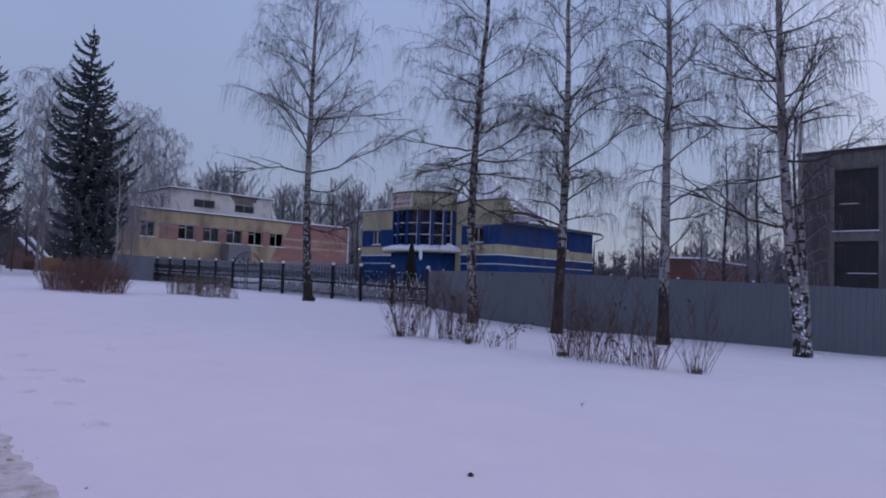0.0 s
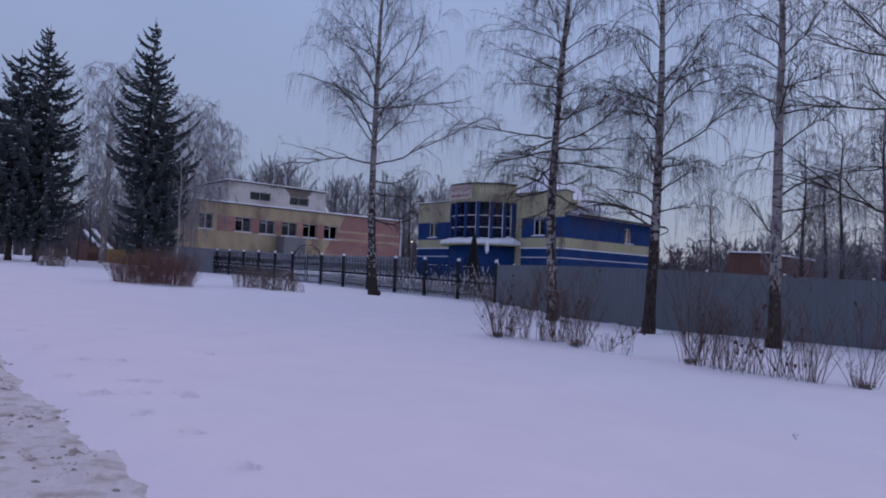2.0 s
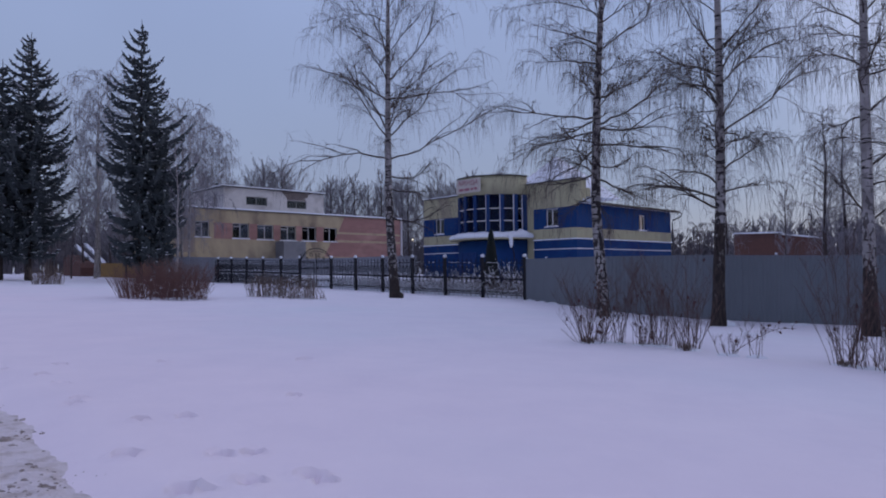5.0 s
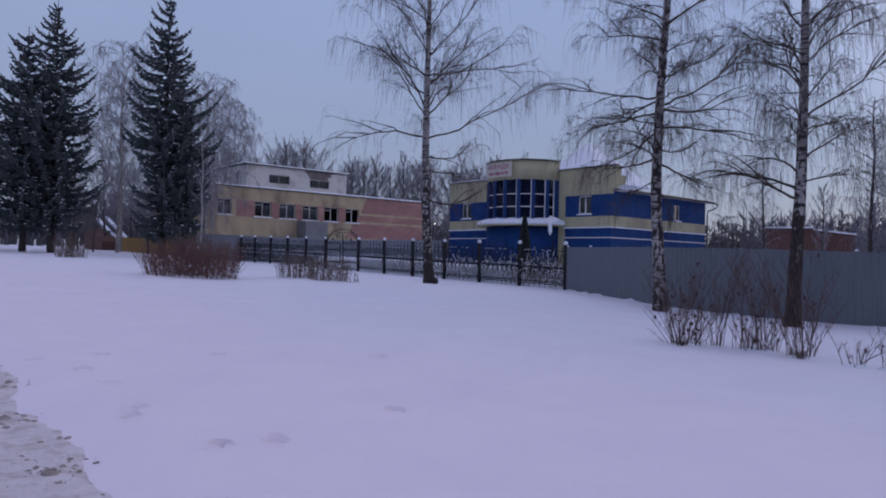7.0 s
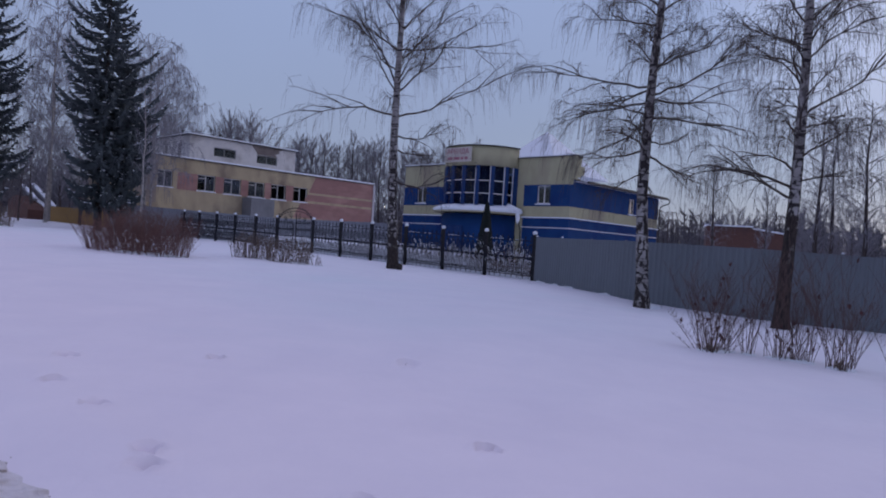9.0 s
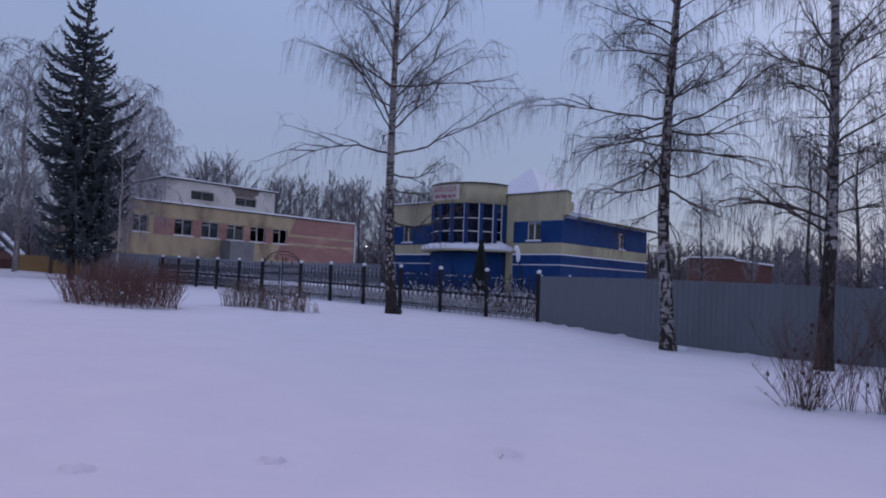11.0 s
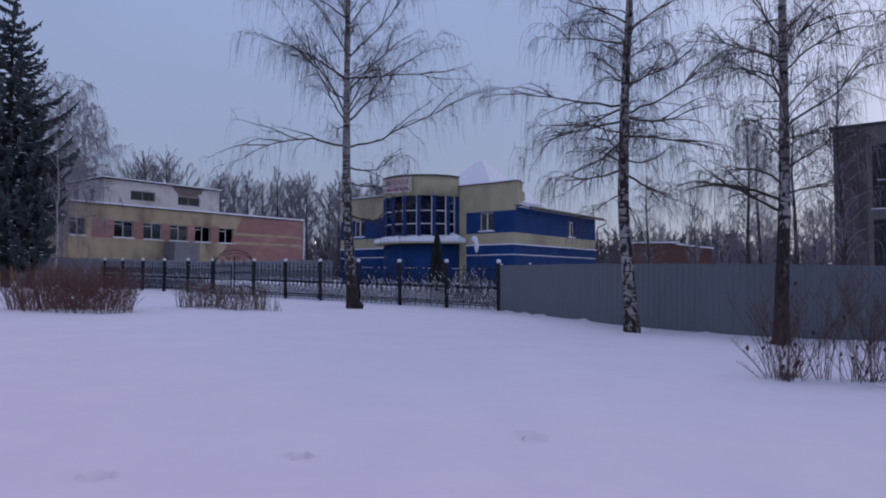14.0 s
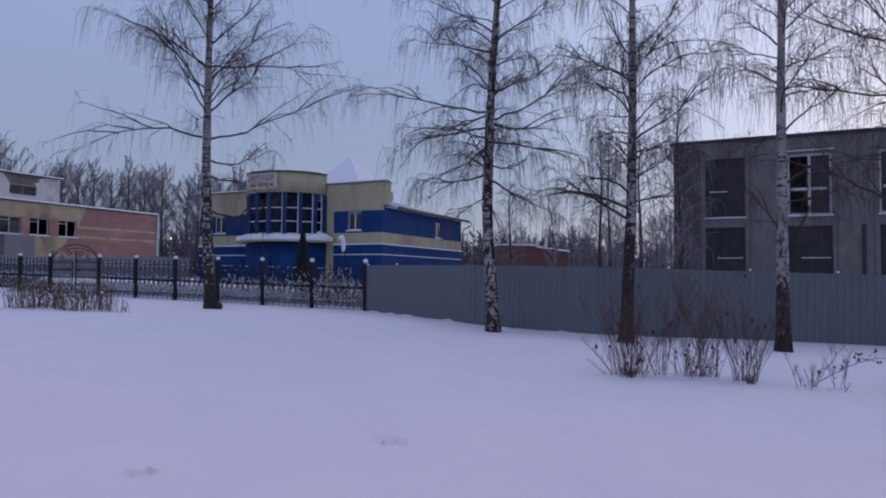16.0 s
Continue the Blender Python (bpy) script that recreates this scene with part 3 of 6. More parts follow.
# glazing: navy piers, white glazing bars
NP = 9
for i in range(NP + 1):
    t = -90 + 180 * i / NP
    geo = Geo()
    hw = 2.5 if 0 < i < NP else 8
    ring(geo, BR - 0.22, BR + 0.02, 4.7, 7.916, max(-90, t - hw), min(90, t + hw), 3)
    part("pier", geo, NAVY, bay)
    if i < NP:
        a0, a1 = t + (2.5 if i else 8), t + 180 / NP - (2.5 if i < NP - 1 else 8)
        geo = Geo()
        ring(geo, BR - 0.13, BR - 0.12, 4.7, 7.91, a0, a1, 2)
        ob = part("pane", geo, BAYGLASS, bay)
        ob.visible_shadow = False
        geo = Geo()
        ring(geo, BR - 0.16, BR - 0.06, 4.7, 7.91, a1 - 1.1, a1, 1)
        part("mullion", geo, WHITE, bay)
        for zc in (5.68, 6.72):
            geo = Geo()
            ring(geo, BR - 0.155, BR - 0.065, zc - 0.035, zc + 0.035, a0, a1 - 1.1, 2)
            part("transom", geo, WHITE, bay)
# dark curved sheet added behind the panes in place of a shaded room
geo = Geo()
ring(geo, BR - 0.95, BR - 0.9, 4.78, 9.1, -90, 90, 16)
part("bay_dark_lining", geo, BLUELINING, bay)
for h in fw:
    window(blue, *h, mull=(0.5,), label="white framed window")
window(blue, *sw[0], mull=(0.5,), m=WING, label="white framed window")
# entrance door and pale posts under the canopy
geo = Geo()
geo.box(BC - 0.9, BC - 0.75, -BR - 0.16, -BR - 0.04, KB, 3.0)
geo.box(BC + 0.75, BC + 0.9, -BR - 0.16, -BR - 0.04, KB, 3.0)
geo.box(BC - 0.75, BC + 0.75, -BR - 0.16, -BR - 0.04, 2.85, 3.0)
part("door_frame", geo, NAVY, blue)
geo = Geo()
geo.box(BC - 0.75, BC + 0.75, -BR - 0.1, -BR - 0.02, KB, 2.845)
part("door", geo, NAVY, blue)

sign = thing("sign", blue.matrix_world @ pose(BC, -BR - 0.1, 8.75), "pale sign board with crimson lettering on the round parapet", "sign")
geo = Geo()
geo.box(-1.45, 1.45, -0.04, 0.04, -0.6, 0.6)
part("board", geo, SIGNWHITE, sign)


def lettering(text, size, x, z, y, parent, material):
    cu = bpy.data.curves.new("lettering", "FONT")
    cu.body, cu.size, cu.align_x, cu.extrude = text, size, "CENTER", 0.01
    tmp = new("lettering_tmp", cu)
    bpy.context.view_layer.update()
    me = bpy.data.meshes.new_from_object(tmp.evaluated_get(bpy.context.evaluated_depsgraph_get()))
    bpy.data.objects.remove(tmp)
    me.materials.clear()
    me.materials.append(material)
    me.transform(pose(x, y, z, 90, 0, 0))
    return part("lettering", me, material, parent)


lettering("АРЕНДА", 0.58, 0, 0.06, -0.055, sign, SIGNRED)
geo = Geo()
for x0, x1 in ((-1.1, -0.55), (-0.42, 0.2), (0.33, 0.62), (0.75, 1.1)):
    geo.box(x0, x1, -0.052, -0.044, -0.42, -0.2)
part("text_bars", geo, SIGNRED, sign)

# faded yellow building with a whitewashed attic storey
YB = land(-30, 70) - 0.6
yel = thing("abandoned_building", pose(-23.27, 97.99, -0.29, 0, 0, 50.5) @ Matrix.Diagonal((1.2, 1.2, 1.2, 1)), "faded yellow two-storey building with pink painted end, some windows broken", "building")
yw = [(-11.0, -9.23, 4.93, 6.45), (-13.7, -11.95, 4.93, 6.45), (-16.31, -14.46, 4.93, 6.45), (-18.97, -17.15, 4.95, 6.47), (-21.65, -19.88, 5.0, 6.52), (-25.45, -24.05, 5.05, 6.58)]
lw = [(x0, x1, 1.3, 2.9) for x0, x1, _, _ in yw]
wall_part("wall", -27.4, 0, YB, 7.8, yw + lw, YELLOW, yel, label="faded yellow plaster wall")
geo = Geo()
geo.box(-27.4, -27.05, 0.36, 12, YB, 7.8)
geo.box(-0.35, 0, 0.36, 12, YB, 7.8)
geo.box(-27.04, -0.36, 11.65, 12, YB, 7.8)
part("back_wall", geo, YELLOW, yel)
geo = Geo()
geo.box(-27.0, -0.4, 0.4, 11.6, 4.2, 4.4)
geo.box(-27.0, -0.4, 3.4, 3.5, YB, 4.18)
geo.box(-27.0, -0.4, 3.4, 3.5, 4.42, 7.7)
part("inner_floor", geo, DARKROOM, yel)
geo = Geo()
geo.box(-27.55, 0.12, -0.16, 12.1, 7.804, 7.88)
part("roof_slab", geo, FASCIA, yel)
geo = Geo()
geo.box(-27.5, 0.1, -0.14, 12.05, 7.884, 8.02)
part("roof_snow", geo, SNOWCAP, yel, "snow on the roof edge")
geo = Geo()
geo.box(0.004, 0.12, -0.1, -0.004, 3.5, 7.79)
geo.tube([(0.1, -0.16, 7.75), (0.1, -0.16, 1.5)], [0.06, 0.06], 6)
part("downpipe", geo, WHITE, yel, "pale downpipe")
for poly in ([(-8.2, 7.78), (-9.05, 6.02), (-0.02, 6.02), (-0.02, 7.78)], [(-9.15, 5.8), (-9.6, 5.1), (-0.02, 5.1), (-0.02, 5.8)], [(-10.0, 4.86), (-10.9, 3.2), (-0.02, 3.2), (-0.02, 4.86)]):
    geo = Geo()
    geo.prism(poly, -0.008, -0.002)
    part("painted_panel", geo, PINK, yel, "faded pink-red painted field")
for x0, x1 in ((-11.93, -11.02), (-14.44, -13.72), (-17.13, -16.33), (-19.86, -18.99), (-23.6, -21.67)):
    geo = Geo()
    geo.box(x0, x1, -0.008, -0.002, 4.9, 6.5)
    part("painted_pier", geo, PINK, yel, "faded pink painted pier")
for i, h in enumerate(yw):
    window(yel, *h, y=0.14, mull=(0.48,), cross=((0, 0.78),), fmat=OLDFRAME, panes=() if i < 2 else True, label="old white framed window with missing panes" if i < 2 else "old white framed window")
# grey boards added behind these panes so that they read mid-grey
for i in (2, 3, 4, 5):
    geo = Geo()
    geo.box(yw[i][0] + (0.05 if i != 4 else 0.9), yw[i][1] - 0.05, 0.27, 0.29, yw[i][2], yw[i][3] - (0.0 if i % 2 else 0.4))
    part("grey_backing", geo, GREYPAINT, yel, "grey backing board added behind the glass")
for h in lw:
    window(yel, *h, y=0.14, mull=(0.5,), cross=(), fmat=OLDFRAME, label="old white framed window")
geo = Geo()
geo.box(-16.9, -14.3, -1.8, -0.01, YB, 4.75)
part("porch", geo, GREYPAINT, yel, "grey sheet-clad porch")
# attic
aw = [(-19.85, -17.5, 8.55, 9.42), (-15.15, -12.75, 8.47, 9.33)]
wall_part("attic_wall", -22.3, -10.55, 8.024, 10.25, aw, WHITEBRICK, yel, y0=0.7, y1=1.05, label="whitewashed brick attic wall")
geo = Geo()
SIDE = Matrix.Translation((-22.3, 0, 0)) @ Matrix.Rotation(radians(-90), 4, "Z")
cells(geo, -9.5, -1.06, 8.024, 10.25, 0, 0.35, [(-3.2, -2.5, 8.35, 9.6), (-6.4, -5.6, 8.35, 9.6)], SIDE)
part("attic_side_wall", geo, WHITEBRICK, yel)
geo = Geo()
geo.box(-10.9, -10.55, 1.06, 9.5, 8.024, 10.25)
geo.box(-21.94, -10.92, 9.15, 9.5, 8.024, 10.25)
part("attic_back_wall", geo, WHITEBRICK, yel)
geo = Geo()
geo.box(-21.9, -11.0, 1.6, 1.7, 8.03, 10.2)
geo.box(-21.7, -21.6, 1.8, 9.0, 8.03, 10.2)
part("inner_partition", geo, DARKROOM, yel)
geo = Geo()
geo.box(-22.6, -10.3, 0.45, 9.8, 10.254, 10.33)
part("attic_roof_slab", geo, FASCIA, yel)
geo = Geo()
geo.box(-22.55, -10.35, 0.5, 9.75, 10.334, 10.44)
part("attic_snow", geo, SNOWCAP, yel, "snow on the attic roof")
for x0, x1, z0, z1 in aw:
    window(yel, x0, x1, z0, z1, y=0.85, mull=(0.5,), sill=False, fmat=GREYPAINT, label="grey framed attic window")
geo = Geo()
geo.prism([(-15.8, 10.24), (-15.5, 9.85), (-15.25, 9.6), (-15.16, 9.36), (-12.8, 9.36), (-13.0, 9.62), (-12.5, 9.8), (-12.6, 10.05), (-12.1, 10.24)], 0.69, 0.697)
part("soot_stain", geo, SOOT, yel, "dark peeled patch")
# smoke-greyed end of the wall round the last window
for poly in ([(-27.38, 3.5), (-25.47, 3.5), (-25.47, 7.77), (-27.38, 7.77)],):
    geo = Geo()
    geo.prism(poly, -0.007, -0.002)
    part("smoked_field", geo, SMOKED, yel, "smoke-greyed plaster")
geo = Geo()
geo.tube([(-18.6, 2, 10.4), (-18.6, 2, 10.95)], [0.12, 0.12], 6, True)
geo.tube([(-22.0, 3, 10.4), (-22.0, 3, 10.9)], [0.1, 0.1], 6, True)
part("vent_pipe", geo, FASCIA, yel)

# grey unfinished concrete building
GX, GY = 23.5, 54.0
GB = land(GX + 8, GY) - 0.4
grey = thing("concrete_building", pose(GX, GY, 0, 0, 0, AZ), "abandoned grey concrete panel building with large dark windows", "building")
gh = [(2.4, 5.3), (8.25, 11.2), (14.15, 17.1), (20.0, 22.9), (25.9, 28.8)]
GH = [(x0, x1, z0, z1) for x0, x1 in gh for z0, z1 in ((6.42, 11.08), (1.2, 5.6))]
wall_part("wall", 0, 31, GB, 12.4, GH, CONCRETE, grey, y1=0.4, label="weathered grey concrete wall")
geo = Geo()
geo.box(0, 0.4, 0.41, 14, GB, 12.4)
geo.box(30.6, 31, 0.41, 14, GB, 12.4)
geo.box(0.41, 30.59, 13.6, 14, GB, 12.4)
part("back_wall", geo, CONCRETE, grey)
geo = Geo()
geo.box(-0.2, 31.2, -0.25, 14.1, 12.404, 12.62)
part("cornice", geo, FASCIA, grey, "dark metal roof edge")
geo = Geo()
geo.box(0.5, 30.5, 0.5, 13.5, 5.8, 6.1)
geo.box(0.5, 30.5, 5.5, 5.7, GB, 5.78)
geo.box(0.5, 30.5, 5.5, 5.7, 6.12, 12.3)
part("inner_floor", geo, DUSTY, grey)
geo = Geo()
geo.box(0.0, 2.1, -0.012, -0.002, GB, 12.2)
part("dark_pier", geo, DARKBRICK, grey, "dark brick pier at the corner")
for k in range(8):
    geo = Geo()
    x = 5.62 + (k // 2) * 5.85 + (k % 2) * 2.3
    geo.box(x, x + 0.06, -0.02, -0.003, GB, 12.1)
    part("panel_joint", geo, DARKBRICK, grey)
for z in (6.1, 11.6):
    geo = Geo()
    geo.box(2.12, 31, -0.03, -0.004, z - 0.04, z + 0.03)
    part("string_course", geo, CONCRETE, grey)
for i, (x0, x1) in enumerate(gh):
    up = window(grey, x0, x1, 6.42, 11.08, y=0.2, mull=(0.5,) if i else (0.36, 0.72), cross=((0, 0.42), (1, 0.42)) if i else ((0, 0.42), (1, 0.42), (2, 0.42)), fmat=OLDFRAME if i else FASCIA, panes=True if i % 2 == 0 else (1,), pmat=DARKPANE, bar=0.16 if i else 0.09, label="large dark window with snow on its sill")
    low = window(grey, x0, x1, 1.2, 5.6, y=0.2, mull=(0.25, 0.5, 0.75), cross=((0, 0.4), (1, 0.4), (2, 0.4), (3, 0.4), (0, 0.75), (1, 0.75), (2, 0.75), (3, 0.75)), fmat=FASCIA, bar=0.09, pmat=DARKPANE, label="large dark window in a grid of bars")
    for z, w_, u0, u1 in ((6.42 + 0.42 * 4.66, up, 0.1, 0.9 if i else 0.55), (3.1, low, 0.3, 0.95)):
        geo = Geo()
        geo.box(x0 + u0 * (x1 - x0), x0 + u1 * (x1 - x0), 0.17, 0.26, z + 0.07, z + 0.12)
        part("snow_line", geo, SNOWCAP, w_, "line of snow on the bar")
    geo = Geo()
    geo.box(x0 - 0.3, x1 + 0.25, -0.09, -0.034, 11.22, 11.3)
    part("lintel_ledge", geo, CONCRETE, grey)
    if i % 2:
        geo = Geo()
        geo.box(x0 - 0.25, x1 + 0.2, -0.088, -0.036, 11.304, 11.35)
        part("ledge_snow", geo, SNOWCAP, grey, "thin snow on the ledge")
geo = Geo()
geo.tube([(13.15, -0.1, 5.6), (13.15, -0.1, GB)], [0.12, 0.12], 8, True)
part("pipe", geo, FASCIA, grey)

# low brick outbuilding far behind
bk = thing("brick_outbuilding", pose(26.5, 108, 0, 0, 0, -14), "long low red brick outbuilding with snow on the roof", "building")
wall_part("wall", 0, 6.2, -2, 6.7, [], BRICK, bk, y1=5)
geo = Geo()
geo.prism([(6.21, -2), (11.5, -2), (11.5, 5.75), (6.21, 6.45)], 0.0, 5.0)
part("lower_wall", geo, BRICK, bk)
geo = Geo()
geo.box(-0.2, 6.4, -0.3, 5.2, 6.704, 6.9)
geo.prism([(6.42, 6.43), (11.7, 5.73), (11.7, 5.93), (6.42, 6.63)], -0.3, 5.2)
part("roof_snow", geo, SNOWCAP, bk, "snow on the roof")

# ---------- fences ----------
C0 = Vector((-3.9, 35.7, 0))
FU = Vector((-0.7775, 0.6288, 0))
FANG = math.degrees(math.atan2(FU.y, FU.x))
rng = random.Random(4)


def at_fence(s):
    p = C0 + FU * s
    return p.x, p.y


post_g = Geo()
post_g.box(-0.07, 0.07, -0.07, 0.07, -0.4, 2.08)
post_g.box(-0.095, 0.095, -0.095, 0.095, 2.08, 2.12)
post_me = post_g.mesh("post", IRON)
cap_g = Geo()
cap_g.blob((0, 0, 2.2), (0.11, 0.11, 0.10), rng, 6, 10, 0.06)
cap_me = cap_g.mesh("snow_cap", SNOWCAP, True)
posts = [0, 2.87, 5.75, 8.6, 11.47, 14.35, 17.27, 21.4, 24.2, 27.07, 29.9, 32.7, 35.4, 38.0]
for s in posts:
    x, y = at_fence(s)
    po = thing("fence_post", pose(x, y, land(x, y), rng.uniform(-1, 1), rng.uniform(-1, 1), FANG), "square black iron fence post with a round snow cap", "fence post", "railing posts")
    part("shaft", post_me, IRON, po)
    part("snow_cap", cap_me, SNOWCAP, po, "round cap of snow")


def scroll(geo, cx, cz, r, turns, flip, start):
    pts = []
    for i in range(15):
        q = i / 14
        a = start + flip * turns * 2 * math.pi * q
        rr = r * (1 - 0.72 * q)
        pts.append((cx + rr * math.cos(a), 0, cz + rr * math.sin(a)))
    geo.tube(pts, [0.021] * 15, 4)


PL = 2.75
sec = thing("fence_section", Matrix(), "black wrought-iron fence section with scrolls and spear tips", "fence", "railing sections")
for z, nm in ((1.82, "top_rail"), (0.2, "bottom_rail")):
    geo = Geo()
    geo.box(0.06, PL, -0.02, 0.02, z - 0.02, z + 0.02)
    part(nm, geo, IRON, sec)
geo = Geo()
for i in range(7):
    geo.blob((rng.uniform(0.15, 2.6), 0, 1.845), (rng.uniform(0.04, 0.2), 0.024, rng.uniform(0.01, 0.025)), rng, 3, 8, 0.25)
part("rail_snow", geo, SNOWCAP, sec, "bits of snow on the rail", True, "stuff")
geo = Geo()
for i in range(12):
    x = 0.15 + i * 0.225
    for k in range(3):
        if rng.random() < 0.7:
            geo.blob((x + rng.uniform(-0.1, 0.1), 0, rng.choice((0.3, 0.45, 0.62, 0.78, 0.95, 1.2, 1.6)) + rng.uniform(-0.05, 0.05)), (rng.uniform(0.02, 0.06), 0.022, rng.uniform(0.01, 0.024)), rng, 3, 6, 0.3)
part("scroll_snow", geo, SNOWCAP, sec, "lumps of snow caught on the scrolls", True, "stuff")
bar_g = Geo()
bar_g.box(-0.012, 0.012, -0.012, 0.012, 0.05, 1.9)
bar_g.tube([(0, 0, 1.88), (0, 0, 1.95), (0, 0, 2.06)], [0.016, 0.05, 0.003], 4)
bar_me = bar_g.mesh("bar", IRON)
NB = 8
for i in range(NB):
    ob = part("bar", bar_me, IRON, sec)
    ob.location.x = 0.06 + (i + 0.5) * (PL - 0.06) / NB


def oval(geo, cx, cz, rx, rz, r=0.024):
    geo.tube([(cx + rx * math.cos(t_ * math.pi / 6), 0, cz + rz * math.sin(t_ * math.pi / 6)) for t_ in range(13)], [r] * 13, 4)


for i in range(NB):
    geo = Geo()
    x = 0.06 + (i + 0.5) * (PL - 0.06) / NB
    oval(geo, x, 0.58, 0.12, 0.30)
    oval(geo, x, 1.40, 0.11, 0.28)
    oval(geo, x, 1.0, 0.07, 0.09)
    for f in (1, -1):
        scroll(geo, x + f * 0.10, 1.02, 0.065, 1.1, f, math.pi if f > 0 else 0)
        scroll(geo, x + f * 0.10, 0.3, 0.07, 1.1, -f, math.pi if f > 0 else 0)
    part("scrollwork", geo, IRON, sec, kind="stuff")
geo = Geo()
for i in range(NB):
    x = 0.06 + (i + 0.5) * (PL - 0.06) / NB
    for cz, rx, rz, up in ((0.58, 0.12, 0.30, -1), (0.58, 0.12, 0.30, 1), (1.40, 0.11, 0.28, -1), (1.0, 0.07, 0.09, 1), (0.32, 0.10, 0.07, 1)):
        if rng.random() < 0.75:
            a0, a1 = sorted((rng.uniform(20, 80), rng.uniform(90, 165)))
            pts = [(x + rx * math.cos(radians(a0 + (a1 - a0) * k / 5)), 0.0, cz + up * rz * math.sin(radians(a0 + (a1 - a0) * k / 5)) + 0.03) for k in range(6)]
            geo.tube(pts, [0.008, 0.02, 0.024, 0.024, 0.02, 0.008], 4)
part("lining_snow", geo, SNOWCAP, sec, "snow lying along the curved bars", True, "stuff")
first = True
for s0, s1 in zip(posts[:-1], posts[1:]):
    if s1 - s0 > 3.5:
        continue
    (x, y), (x2, y2) = at_fence(s0), at_fence(s1)
    z, z2 = land(x, y), land(x2, y2)
    m = Matrix.Translation((x, y, z)) @ (Matrix.Rotation(radians(FANG), 4, "Z") @ Matrix.Rotation(-math.atan2(z2 - z, s1 - s0), 4, "Y"))
    if first:
        sec.matrix_world = m
        first = False
    else:
        copy_thing(sec, m)
# arched gate
gx, gy = at_fence(17.27)
gate = thing("iron_gate", pose(gx, gy, land(gx, gy), 0, 0, FANG), "closed double iron gate under a forged arch", "gate")
GW = 4.13
for k in range(2):
    geo = Geo()
    a, b = 0.1 + k * GW / 2, GW / 2 * (k + 1) - 0.1
    geo.box(a, a + 0.05, -0.025, 0.025, 0.1, 1.9)
    geo.box(b - 0.05, b, -0.025, 0.025, 0.1, 2.5)
    for z in (0.15, 1.0, 1.85):
        geo.box(a + 0.05, b - 0.05, -0.02, 0.02, z - 0.02, z + 0.02)
    leaf = part("gate_leaf", geo, IRON, gate)
    for i in range(9):
        ob = part("bar", bar_me, IRON, leaf)
        ob.location.x = a + 0.15 + i * (b - a - 0.3) / 8
    geo = Geo()
    for i in range(4):
        for f in (1, -1):
            scroll(geo, a + 0.35 + i * 0.42 + f * 0.08, 0.6, 0.1, 1.2, f, 0)
            scroll(geo, a + 0.35 + i * 0.42 + f * 0.08, 1.45, 0.1, 1.2, f, 0)
    part("scrollwork", geo, IRON, leaf, kind="stuff")
geo = Geo()
arc = [(GW / 2 - 1.95 * math.cos(math.pi * i / 16), 0, 1.9 + 0.95 * math.sin(math.pi * i / 16)) for i in range(17)]
geo.tube(arc, [0.028] * 17, 5)
geo.tube([(p[0], 0, 1.9 + (p[2] - 1.9) * 0.8) for p in arc], [0.02] * 17, 4)
for i in range(2, 15):
    geo.tube([arc[i], (arc[i][0] + (arc[i][0] - GW / 2) * 0.06, 0, arc[i][2] + 0.2)], [0.016, 0.004], 4)
for f in (1, -1):
    scroll(geo, GW / 2 + f * 0.5, 2.35, 0.22, 1.3, f, 0)
    scroll(geo, GW / 2 + f * 1.1, 2.15, 0.16, 1.3, f, 0)
part("arch", geo, IRON, gate)


def sheet_panel(length, height):
    """One trapezoidal sheet, 1.15 m wide."""
    geo = Geo()
    prof, x, n = [], 0.0, 6
    p = length / n
    for i in range(n):
        for dx, dy in ((0.0, 0.0), (0.5, 0.0), (0.64, -0.027), (0.86, -0.027)):
            prof.append((x + dx * p, dy))
        x += p
    prof.append((length + 0.003, 0.0))
    for z in (-0.35, height):
        geo.v += [(a, b, z) for a, b in prof]
    k = len(prof)
    geo.v += [(a, b + 0.004, z) for z in (-0.35, height) for a, b in prof]
    for i in range(k - 1):
        geo.f.append((i, i + 1, k + i + 1, k + i))
        geo.f.append((2 * k + i + 1, 2 * k + i, 3 * k + i, 3 * k + i + 1))
        geo.f.append((k + i, k + i + 1, 3 * k + i + 1, 3 * k + i))
    return geo.mesh("sheet", SHEET)


sheet_me = sheet_panel(1.15, 2.02)
slate_me = sheet_panel(1.15, 2.02)
slate_me.materials[0] = SLATE


